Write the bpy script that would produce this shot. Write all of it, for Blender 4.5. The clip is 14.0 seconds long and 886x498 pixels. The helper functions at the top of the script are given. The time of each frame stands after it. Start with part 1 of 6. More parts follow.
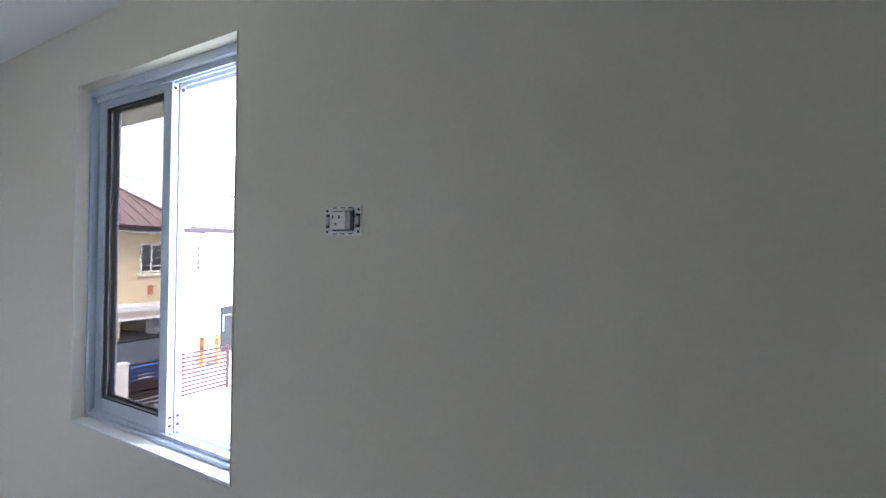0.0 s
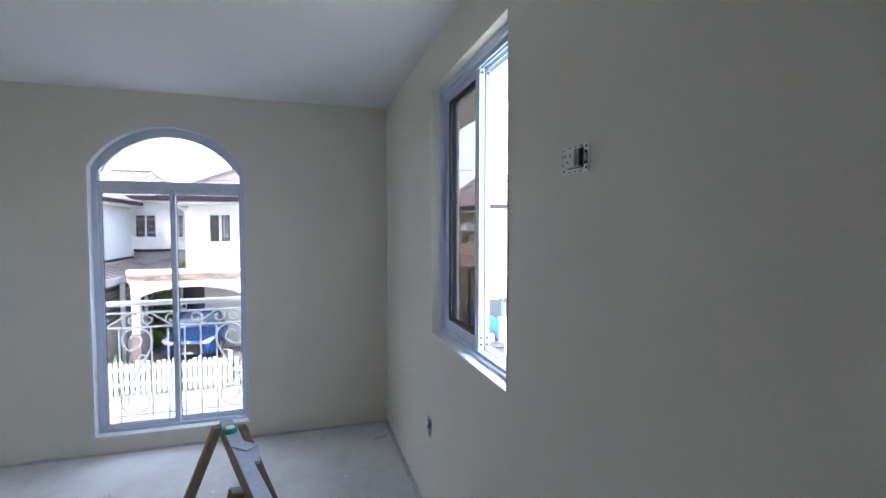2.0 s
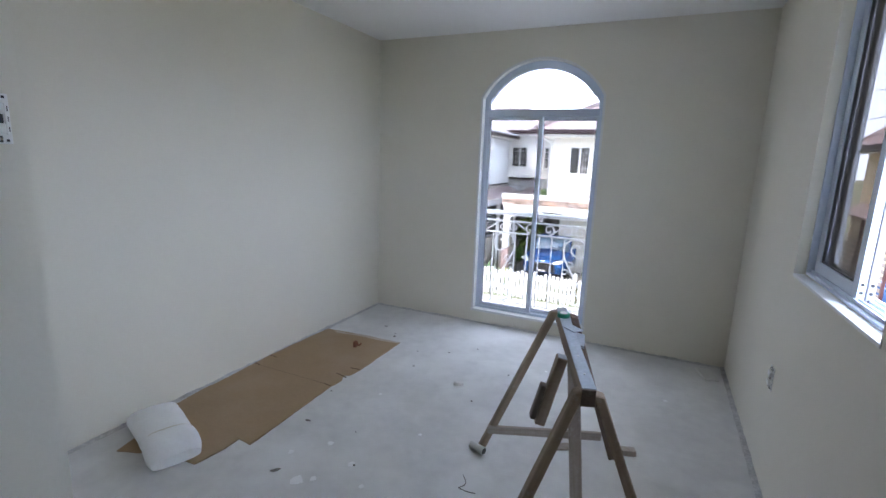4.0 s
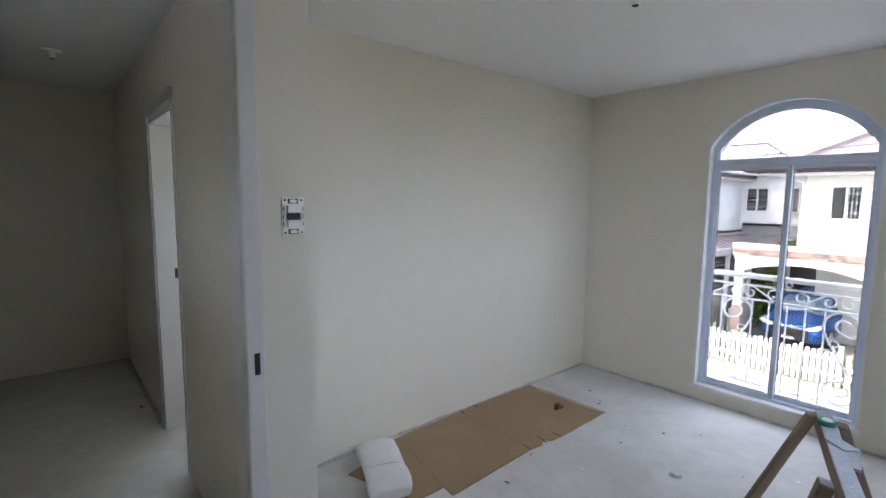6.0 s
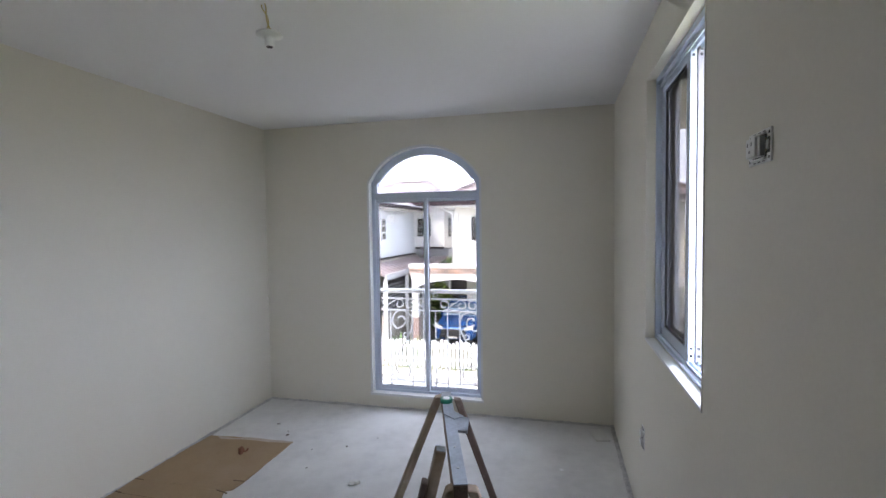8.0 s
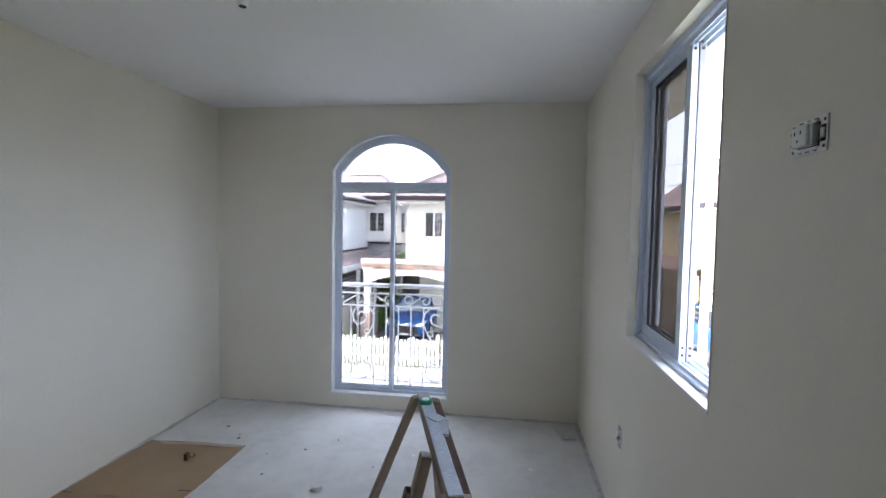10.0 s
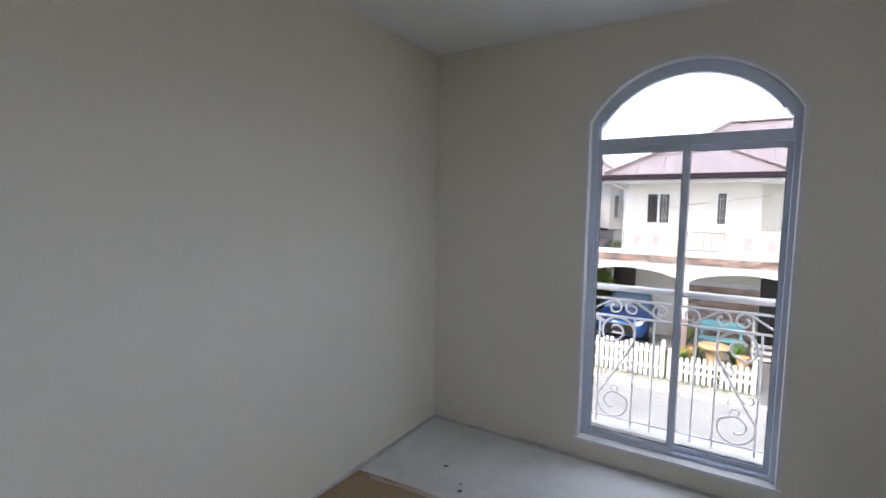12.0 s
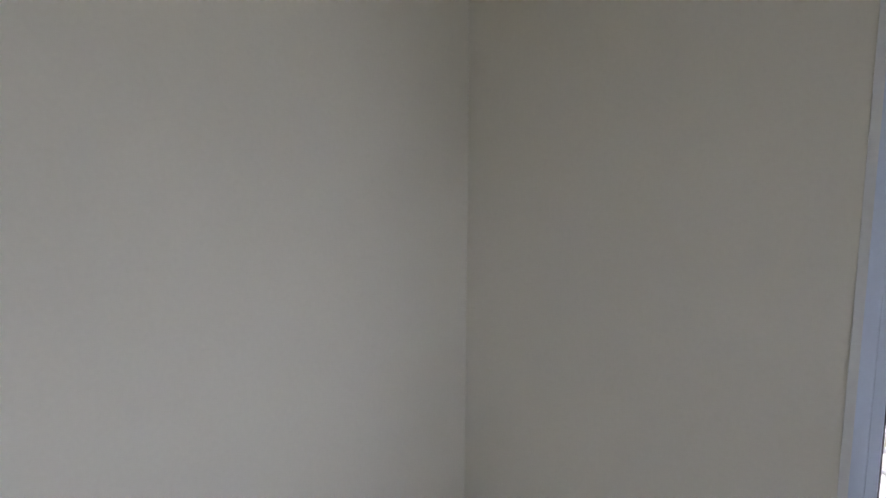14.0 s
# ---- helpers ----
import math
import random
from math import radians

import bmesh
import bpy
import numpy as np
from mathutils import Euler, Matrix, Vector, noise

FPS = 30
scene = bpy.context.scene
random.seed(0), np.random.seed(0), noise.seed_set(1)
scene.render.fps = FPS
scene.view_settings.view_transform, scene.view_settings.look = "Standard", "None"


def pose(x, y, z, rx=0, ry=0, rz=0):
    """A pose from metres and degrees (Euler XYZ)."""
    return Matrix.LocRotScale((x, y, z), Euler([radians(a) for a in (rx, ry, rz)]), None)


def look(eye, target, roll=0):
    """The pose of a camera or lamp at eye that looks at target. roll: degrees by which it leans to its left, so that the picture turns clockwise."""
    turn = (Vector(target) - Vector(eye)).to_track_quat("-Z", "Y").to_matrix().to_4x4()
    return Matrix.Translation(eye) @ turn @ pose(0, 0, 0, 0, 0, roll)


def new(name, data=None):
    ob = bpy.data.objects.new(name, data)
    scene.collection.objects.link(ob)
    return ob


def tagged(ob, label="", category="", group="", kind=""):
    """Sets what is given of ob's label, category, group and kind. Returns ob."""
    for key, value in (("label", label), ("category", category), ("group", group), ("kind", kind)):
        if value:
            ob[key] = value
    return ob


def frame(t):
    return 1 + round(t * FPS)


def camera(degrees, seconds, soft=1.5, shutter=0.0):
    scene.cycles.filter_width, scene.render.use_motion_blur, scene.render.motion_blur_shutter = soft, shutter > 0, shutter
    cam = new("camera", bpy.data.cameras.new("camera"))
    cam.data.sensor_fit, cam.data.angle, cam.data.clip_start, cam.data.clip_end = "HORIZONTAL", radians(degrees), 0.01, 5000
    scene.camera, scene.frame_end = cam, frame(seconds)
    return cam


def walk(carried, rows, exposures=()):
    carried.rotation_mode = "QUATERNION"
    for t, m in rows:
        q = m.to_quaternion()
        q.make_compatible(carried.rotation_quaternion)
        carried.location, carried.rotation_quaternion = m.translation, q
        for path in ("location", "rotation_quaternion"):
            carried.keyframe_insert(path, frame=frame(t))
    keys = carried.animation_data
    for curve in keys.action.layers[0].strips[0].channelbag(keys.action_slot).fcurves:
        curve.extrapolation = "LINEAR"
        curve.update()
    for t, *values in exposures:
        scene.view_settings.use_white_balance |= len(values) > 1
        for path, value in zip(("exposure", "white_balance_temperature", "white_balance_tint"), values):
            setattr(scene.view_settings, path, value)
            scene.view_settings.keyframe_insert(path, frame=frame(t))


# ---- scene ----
cam = camera(87.1, 14.0)
EXPOSURES = ((0, 3.9, 6250, 15), (0.5, 3.78, 6250, 15), (1, 3.6, 6250, 15), (2, 3.6, 6150, 14), (3.5, 3.62, 6350, 14), (4, 3.7, 6350, 14), (6.5, 3.75, 6750, 16), (7.5, 3.58, 6750, 16), (8, 3.6, 6750, 16), (10.5, 3.5, 6500, 14), (11.5, 3.31, 6700, 16), (12.5, 3.06, 6900, 16), (13.5, 3.16, 7050, 17), (14, 3.48, 7050, 18))
PATH = [
    (0, (2.311, -3.57, 1.721), (4.043, -2.571, 1.742), 0.7),
    (0.5, (2.333, -3.588, 1.713), (3.761, -2.187, 1.728), 0.4),
    (1, (2.306, -3.651, 1.687), (3.499, -2.047, 1.675), 0.2),
    (1.5, (2.372, -3.729, 1.663), (3.315, -1.967, 1.606), 0.1),
    (2, (2.503, -3.839, 1.624), (3.078, -1.925, 1.534), -0.0),
    (2.5, (2.481, -3.954, 1.609), (2.68, -1.972, 1.435), 0.8),
    (3, (2.528, -3.99, 1.572), (2.368, -2.012, 1.322), 1.1),
    (3.5, (2.567, -3.992, 1.53), (2.056, -2.083, 1.219), 1.4),
    (4, (2.564, -4.013, 1.525), (1.748, -2.228, 1.143), 2.1),
    (4.2, (2.56, -4.021, 1.532), (1.633, -2.294, 1.132), 2.3),
    (4.7, (2.55, -4.03, 1.56), (1.368, -2.461, 1.185), 2.2),
    (5.25, (2.545, -4.035, 1.595), (1.137, -2.651, 1.275), 1.6),
    (5.8, (2.545, -4.03, 1.63), (1.035, -2.740, 1.393), 0.7),
    (6.3, (2.549, -4.019, 1.646), (1.061, -2.693, 1.473), -0.1),
    (6.5, (2.563, -4.0, 1.645), (1.128, -2.613, 1.51), -0.4),
    (7, (2.62, -3.962, 1.634), (1.415, -2.369, 1.552), -0.7),
    (7.5, (2.686, -3.958, 1.631), (1.832, -2.151, 1.548), -0.8),
    (8, (2.741, -3.96, 1.631), (2.257, -2.022, 1.544), -0.8),
    (8.2, (2.742, -3.964, 1.635), (2.378, -2.0, 1.548), -0.8),
    (8.7, (2.735, -3.965, 1.635), (2.603, -1.971, 1.548), -0.5),
    (9.25, (2.7, -3.95, 1.628), (2.672, -1.952, 1.537), 0.0),
    (9.8, (2.61, -3.885, 1.612), (2.443, -1.895, 1.511), 0.8),
    (10.3, (2.493, -3.792, 1.594), (2.034, -1.849, 1.485), 1.3),
    (10.5, (2.467, -3.717, 1.597), (1.874, -1.812, 1.469), 1.4),
    (11, (2.234, -3.463, 1.538), (1.397, -1.653, 1.38), 1.1),
    (11.5, (1.993, -3.16, 1.55), (1.025, -1.419, 1.37), 1.0),
    (12, (1.803, -2.838, 1.545), (0.76, -1.141, 1.368), 0.8),
    (12.5, (1.525, -2.505, 1.545), (0.432, -0.839, 1.37), 0.5),
    (13, (1.292, -2.119, 1.539), (0.196, -0.456, 1.36), 0.5),
    (13.5, (1.072, -1.752, 1.537), (-0.034, -0.095, 1.355), 0.3),
    (14, (0.95, -1.37, 1.535), (-0.268, 0.206, 1.354), 0.4),
]
walk(cam, [(t, look(eye, target, roll)) for t, eye, target, roll in PATH], EXPOSURES)

SKY, SUN = 0.125, 1.25
GLASS, GLASS2 = (0.525, 0.515, 0.505), (0.31, 0.295, 0.285)

# ---- daylight ----
world = bpy.data.worlds.new("world")
scene.world = world
world.use_nodes = True
wt = world.node_tree
wt.nodes.clear()
w_out = wt.nodes.new("ShaderNodeOutputWorld")
w_bg = wt.nodes.new("ShaderNodeBackground")
w_sky = wt.nodes.new("ShaderNodeTexSky")
w_sky.sky_type = "NISHITA"
w_sky.sun_disc = False
w_sky.sun_elevation = radians(48)
w_sky.sun_rotation = radians(210)
w_sky.dust_density = 3.0
w_cloud = wt.nodes.new("ShaderNodeTexNoise")
w_cloud.inputs["Scale"].default_value = 3.5
w_cloud.inputs["Detail"].default_value = 7.0
w_ramp = wt.nodes.new("ShaderNodeValToRGB")
w_ramp.color_ramp.elements[0].position, w_ramp.color_ramp.elements[1].position = 0.36, 0.56
w_ramp.color_ramp.elements[0].color = (0.55, 0.55, 0.55, 1)
w_ramp.color_ramp.elements[1].color = (1, 1, 1, 1)
w_mix = wt.nodes.new("ShaderNodeMix")
w_mix.data_type = "RGBA"
w_mix.inputs[7].default_value = (7.7, 9.25, 11.9, 1)  # bright overcast cloud
w_co = wt.nodes.new("ShaderNodeTexCoord")
wt.links.new(w_co.outputs["Generated"], w_cloud.inputs["Vector"])
wt.links.new(w_cloud.outputs["Fac"], w_ramp.inputs["Fac"])
wt.links.new(w_ramp.outputs["Color"], w_mix.inputs[0])
wt.links.new(w_sky.outputs["Color"], w_mix.inputs[6])
wt.links.new(w_mix.outputs[2], w_bg.inputs["Color"])
w_bg.inputs["Strength"].default_value = SKY
wt.links.new(w_bg.outputs["Background"], w_out.inputs["Surface"])

sun_data = bpy.data.lights.new("sun", "SUN")
sun_data.energy, sun_data.angle, sun_data.color = SUN, radians(14), (1.0, 0.94, 0.85)
sun = new("sun", sun_data)
sun.matrix_world = look((-8, -14, 18), (0, 0, 0))


# ---- materials ----
def mat(name, color, rough=0.6, metal=0.0, var=0.08, scale=6.0, fine=60.0, bump=0.1, dist=0.002, dark=None, stain=0.0, stain_scale=1.3, rnd=0.0, spec=0.5):
    """A surface with grain at two scales, an optional stain colour and per-piece variation."""
    m = bpy.data.materials.new(name)
    m.use_nodes = True
    nt = m.node_tree
    n, l = nt.nodes, nt.links
    bs = n["Principled BSDF"]
    co = n.new("ShaderNodeTexCoord")
    big, small = n.new("ShaderNodeTexNoise"), n.new("ShaderNodeTexNoise")
    big.inputs["Scale"].default_value, big.inputs["Detail"].default_value = scale, 5
    small.inputs["Scale"].default_value, small.inputs["Detail"].default_value = fine, 4
    for t in (big, small):
        l.new(co.outputs["Object"], t.inputs["Vector"])
    hsv = n.new("ShaderNodeHueSaturation")
    hsv.inputs["Color"].default_value = (*color, 1)
    add = n.new("ShaderNodeMath")
    add.operation = "ADD"
    l.new(big.outputs["Fac"], add.inputs[0])
    l.new(small.outputs["Fac"], add.inputs[1])
    rng = n.new("ShaderNodeMapRange")
    rng.inputs["From Min"].default_value, rng.inputs["From Max"].default_value = 0.6, 1.4
    rng.inputs["To Min"].default_value, rng.inputs["To Max"].default_value = 1 - var, 1 + var
    l.new(add.outputs[0], rng.inputs["Value"])
    val = rng.outputs["Result"]
    if rnd:
        info = n.new("ShaderNodeObjectInfo")
        r2 = n.new("ShaderNodeMapRange")
        r2.inputs["To Min"].default_value, r2.inputs["To Max"].default_value = 1 - rnd, 1 + rnd
        l.new(info.outputs["Random"], r2.inputs["Value"])
        mul = n.new("ShaderNodeMath")
        mul.operation = "MULTIPLY"
        wn = n.new("ShaderNodeTexWhiteNoise")
        wn.noise_dimensions = "1D"
        l.new(info.outputs["Random"], wn.inputs["W"])
        r3 = n.new("ShaderNodeMapRange")
        r3.inputs["To Min"].default_value, r3.inputs["To Max"].default_value = 1 - 0.8 * rnd, 1 + 0.35 * rnd
        l.new(wn.outputs["Value"], r3.inputs["Value"])
        l.new(r3.outputs["Result"], hsv.inputs["Saturation"])
        l.new(val, mul.inputs[0])
        l.new(r2.outputs["Result"], mul.inputs[1])
        val = mul.outputs[0]
    l.new(val, hsv.inputs["Value"])
    col = hsv.outputs["Color"]
    if dark is not None:
        st = n.new("ShaderNodeTexNoise")
        st.inputs["Scale"].default_value, st.inputs["Detail"].default_value = stain_scale, 8
        st.inputs["Roughness"].default_value = 0.65
        l.new(co.outputs["Object"], st.inputs["Vector"])
        rp = n.new("ShaderNodeMapRange")
        rp.inputs["From Min"].default_value, rp.inputs["From Max"].default_value = 0.48, 0.66
        rp.inputs["To Max"].default_value = stain
        l.new(st.outputs["Fac"], rp.inputs["Value"])
        mx = n.new("ShaderNodeMix")
        mx.data_type = "RGBA"
        mx.inputs[7].default_value = (*dark, 1)
        l.new(rp.outputs["Result"], mx.inputs[0])
        l.new(col, mx.inputs[6])
        col = mx.outputs[2]
    l.new(col, bs.inputs["Base Color"])
    rr = n.new("ShaderNodeMapRange")
    rr.inputs["To Min"].default_value, rr.inputs["To Max"].default_value = max(0, rough - 0.07), min(1, rough + 0.07)
    l.new(big.outputs["Fac"], rr.inputs["Value"])
    l.new(rr.outputs["Result"], bs.inputs["Roughness"])
    bs.inputs["Metallic"].default_value = metal
    bs.inputs["Specular IOR Level"].default_value = spec
    if bump:
        bp = n.new("ShaderNodeBump")
        bp.inputs["Strength"].default_value, bp.inputs["Distance"].default_value = bump, dist
        l.new(small.outputs["Fac"], bp.inputs["Height"])
        l.new(bp.outputs["Normal"], bs.inputs["Normal"])
    return m


def wood_mat(name, color, dark, worn):
    """Sawn lumber: grain streaks along local z, knots, and pale scuffs of plaster dust."""
    m = mat(name, color, 0.8, var=0.14, scale=4, fine=60, bump=0)
    n, l = m.node_tree.nodes, m.node_tree.links
    bs, hsv = n["Principled BSDF"], n["Hue/Saturation/Value"]
    co = n.new("ShaderNodeTexCoord")
    mp = n.new("ShaderNodeMapping")
    mp.inputs["Scale"].default_value = (55, 55, 2.2)
    l.new(co.outputs["Object"], mp.inputs["Vector"])
    gr = n.new("ShaderNodeTexNoise")
    gr.inputs["Scale"].default_value, gr.inputs["Detail"].default_value, gr.inputs["Distortion"].default_value = 1.0, 6, 0.6
    l.new(mp.outputs["Vector"], gr.inputs["Vector"])
    sc = n.new("ShaderNodeTexNoise")
    sc.inputs["Scale"].default_value, sc.inputs["Detail"].default_value, sc.inputs["Roughness"].default_value = 9.0, 8, 0.7
    l.new(co.outputs["Object"], sc.inputs["Vector"])
    kn = n.new("ShaderNodeTexVoronoi")
    kn.inputs["Scale"].default_value = 5.0
    l.new(co.outputs["Object"], kn.inputs["Vector"])
    col = hsv.outputs["Color"]
    for src, lo, hi, top, tone in ((gr.outputs["Fac"], 0.42, 0.70, 0.55, dark), (kn.outputs["Distance"], 0.10, 0.04, 0.8, dark), (sc.outputs["Fac"], 0.56, 0.68, 0.75, worn)):
        rp = n.new("ShaderNodeMapRange")
        rp.inputs["From Min"].default_value, rp.inputs["From Max"].default_value, rp.inputs["To Max"].default_value = lo, hi, top
        l.new(src, rp.inputs["Value"])
        mx = n.new("ShaderNodeMix")
        mx.data_type = "RGBA"
        mx.inputs[7].default_value = (*tone, 1)
        l.new(rp.outputs["Result"], mx.inputs[0])
        l.new(col, mx.inputs[6])
        col = mx.outputs[2]
    l.new(col, bs.inputs["Base Color"])
    bp = n.new("ShaderNodeBump")
    bp.inputs["Strength"].default_value, bp.inputs["Distance"].default_value = 0.35, 0.002
    l.new(gr.outputs["Fac"], bp.inputs["Height"])
    l.new(bp.outputs["Normal"], bs.inputs["Normal"])
    return m


def glass_mat(name, tint, rough=0.0):
    """Thin sheet glass: tinted see-through with a Fresnel gloss."""
    m = bpy.data.materials.new(name)
    m.use_nodes = True
    n, l = m.node_tree.nodes, m.node_tree.links
    n.remove(n["Principled BSDF"])
    tr, gl, fr, mx = n.new("ShaderNodeBsdfTransparent"), n.new("ShaderNodeBsdfGlossy"), n.new("ShaderNodeLayerWeight"), n.new("ShaderNodeMixShader")
    pw = n.new("ShaderNodeMath")
    pw.operation = "POWER"
    pw.inputs[1].default_value = 5.0
    ma = n.new("ShaderNodeMath")
    ma.operation = "MULTIPLY_ADD"
    ma.inputs[1].default_value, ma.inputs[2].default_value = 0.5, 0.02
    tr.inputs["Color"].default_value = (*tint, 1)
    gl.inputs["Roughness"].default_value = rough
    fr.inputs["Blend"].default_value = 0.5
    l.new(fr.outputs["Facing"], pw.inputs[0])
    l.new(pw.outputs[0], ma.inputs[0])
    l.new(ma.outputs[0], mx.inputs[0])
    l.new(tr.outputs[0], mx.inputs[1])
    l.new(gl.outputs[0], mx.inputs[2])
    l.new(mx.outputs[0], n["Material Output"].inputs["Surface"])
    return m


M_WALL = mat("cream_wall_paint", (0.79, 0.755, 0.655), 0.55, var=0.025, scale=1.6, fine=90, bump=0.06, dist=0.001, dark=(0.725, 0.70, 0.62), stain=0.25, stain_scale=0.9)
M_CEIL = mat("ceiling_paint", (0.88, 0.88, 0.87), 0.8, var=0.02, scale=1.2, fine=80, bump=0.04, dist=0.001)
M_FLOOR = mat("bare_concrete_floor", (0.675, 0.665, 0.65), 0.7, var=0.10, scale=2.2, fine=13, bump=0.06, dist=0.001, dark=(0.80, 0.795, 0.78), stain=0.85, stain_scale=1.1)
M_MORTAR = mat("rough_mortar", (0.56, 0.55, 0.535), 0.95, var=0.3, scale=14, fine=80, bump=0.6, dist=0.004)
M_TRIM = mat("white_trim_paint", (0.78, 0.78, 0.77), 0.4, var=0.03, scale=3, fine=70, bump=0.04)
M_JAMB = mat("white_door_jamb_paint", (0.74, 0.74, 0.73), 0.35, var=0.04, scale=3, fine=50, bump=0.05)
M_ALU = mat("powder_coated_aluminium", (0.64, 0.71, 0.83), 0.38, 0.1, var=0.03, scale=4, fine=120, bump=0.02)
M_ALUD = mat("dark_sash_gasket", (0.03, 0.03, 0.035), 0.6, var=0.1)
M_ALUB = mat("bronze_sash_frame", (0.36, 0.34, 0.36), 0.45, 0.2, var=0.05)
M_GLASS = glass_mat("tinted_sliding_glass", GLASS)
M_GLASS2 = glass_mat("grey_tinted_sash_glass", GLASS2)
M_RAIL = mat("white_enamel_iron", (0.87, 0.87, 0.87), 0.4, var=0.03, scale=8, fine=80, bump=0.05)
M_CARD = mat("brown_cardboard", (0.375, 0.26, 0.15), 0.85, var=0.08, scale=3, fine=70, bump=0.12, dark=(0.42, 0.31, 0.21), stain=0.5, stain_scale=2.0)
M_CARDE = mat("torn_cardboard_edge", (0.17, 0.11, 0.065), 0.95, var=0.2)
M_RUST = mat("reddish_brown_card", (0.21, 0.085, 0.045), 0.85, var=0.2)
M_CARDP = mat("pale_peeled_card", (0.52, 0.43, 0.34), 0.9, var=0.12, scale=9)
M_FOAM = mat("white_foam_sheet", (0.90, 0.90, 0.90), 0.7, var=0.04, scale=10, fine=60, bump=0.3, dist=0.004)
M_STRING = mat("beige_string", (0.70, 0.65, 0.56), 0.9)
M_WOOD = wood_mat("weathered_lumber", (0.36, 0.275, 0.205), (0.19, 0.135, 0.095), (0.50, 0.47, 0.44))
M_WOODL = wood_mat("paint_splashed_lumber", (0.44, 0.38, 0.33), (0.28, 0.22, 0.17), (0.66, 0.65, 0.63))
M_WOODD = wood_mat("dark_lumber", (0.17, 0.12, 0.095), (0.08, 0.055, 0.045), (0.30, 0.27, 0.25))
M_DUSTWOOD = mat("plaster_dusted_wood", (0.42, 0.455, 0.51), 0.8, var=0.2, scale=9, fine=60, bump=0.3)
M_GREEN = mat("green_tape", (0.01, 0.22, 0.13), 0.4, var=0.05)
M_WHITEP = mat("white_plastic", (0.88, 0.88, 0.86), 0.35, var=0.03, scale=12, fine=90, bump=0.03)
M_GREYP = mat("grey_switch_plastic", (0.50, 0.51, 0.53), 0.4, var=0.04)
# black of the strike plates, and painted shade for hollows and slots
M_DARK = mat("black_hollow_shade_and_plate", (0.015, 0.013, 0.012), 0.5, var=0.1)
M_STEEL = mat("galvanised_steel", (0.62, 0.63, 0.62), 0.3, 0.9, var=0.08, scale=20, fine=90, bump=0.05)
M_BRASS = mat("brass_screw", (0.36, 0.33, 0.24), 0.35, 0.9)
M_YELLOW = mat("yellow_wire_insulation", (0.62, 0.50, 0.17), 0.5)
M_PAPER = mat("crumpled_white_paper", (0.74, 0.73, 0.70), 0.85, var=0.08)
M_DEBRIS = mat("floor_debris", (0.19, 0.17, 0.15), 0.9, var=0.3)
# outside
M_STREET = mat("concrete_road", (0.33, 0.325, 0.31), 0.85, var=0.18, scale=0.8, fine=18, bump=0.15, dark=(0.24, 0.235, 0.225), stain=0.9, stain_scale=1.3)
M_PATH = mat("damp_concrete_path", (0.20, 0.195, 0.185), 0.8, var=0.2, scale=1.5, fine=16, bump=0.2)
M_IRON = mat("grey_brown_iron", (0.13, 0.11, 0.10), 0.6, var=0.1)
M_KERB = mat("pale_kerb", (0.58, 0.56, 0.52), 0.85, var=0.15, scale=3, fine=20, bump=0.3, dist=0.01)
M_GROUND = mat("grassy_soil", (0.13, 0.135, 0.06), 0.95, var=0.3, scale=3, fine=30, bump=0.6, dist=0.02, dark=(0.22, 0.19, 0.13), stain=0.8, stain_scale=1.5)
M_GRASS = mat("grass_blades", (0.10, 0.17, 0.035), 0.7, var=0.3, scale=8)
M_HOUSE = mat("cream_house_paint", (0.72, 0.69, 0.615), 0.75, var=0.04, scale=0.8, fine=20, bump=0.08, dark=(0.64, 0.60, 0.525), stain=0.35, stain_scale=0.8)
M_HOUSEW = mat("white_house_paint", (0.74, 0.73, 0.71), 0.7, var=0.03, scale=0.9, fine=20, bump=0.06)
M_HOUSEB = mat("bluish_white_siding_paint", (0.74, 0.78, 0.82), 0.7, var=0.05, scale=0.8, fine=20, bump=0.06)
M_BEIGE = mat("beige_house_paint", (0.62, 0.50, 0.32), 0.75, var=0.05, scale=0.9, fine=20, bump=0.08)
M_PINK = mat("dusty_pink_panel", (0.49, 0.41, 0.39), 0.7, var=0.06)
M_ROOF = mat("faded_red_metal_roof", (0.265, 0.215, 0.215), 0.45, 0.1, var=0.1, scale=1.0, fine=12, bump=0.05, dark=(0.34, 0.29, 0.29), stain=0.7, stain_scale=0.6)
M_LOUV = mat("weathered_louvre", (0.20, 0.205, 0.21), 0.7, var=0.12)
M_POSTB = mat("brownish_pink_cladding", (0.36, 0.26, 0.235), 0.75, var=0.12)
M_SOIL = mat("pale_trodden_dirt", (0.40, 0.38, 0.33), 0.95, var=0.25, scale=4, fine=30, bump=0.4, dist=0.01, dark=(0.16, 0.19, 0.08), stain=0.7, stain_scale=2.5)
M_ROOFO = mat("terracotta_red_metal_roof", (0.26, 0.165, 0.145), 0.5, 0.1, var=0.1, scale=1.0, fine=12, bump=0.05)
M_GUT = mat("dark_maroon_gutter", (0.026, 0.016, 0.02), 0.55, var=0.1, spec=0.25)
M_BRICK = mat("mixed_clay_brick", (0.37, 0.255, 0.20), 0.85, var=0.2, scale=7, fine=50, bump=0.3, rnd=0.55)
M_BRICKG = mat("grey_ledge_stone", (0.45, 0.47, 0.50), 0.85, var=0.15, scale=7, fine=50, bump=0.3, rnd=0.35)
M_GROUT = mat("brick_grout", (0.42, 0.37, 0.32), 0.9, var=0.12)
M_HGLASS = mat("dark_house_window_glass", (0.026, 0.024, 0.023), 0.12, var=0.2, bump=0, spec=0.5)
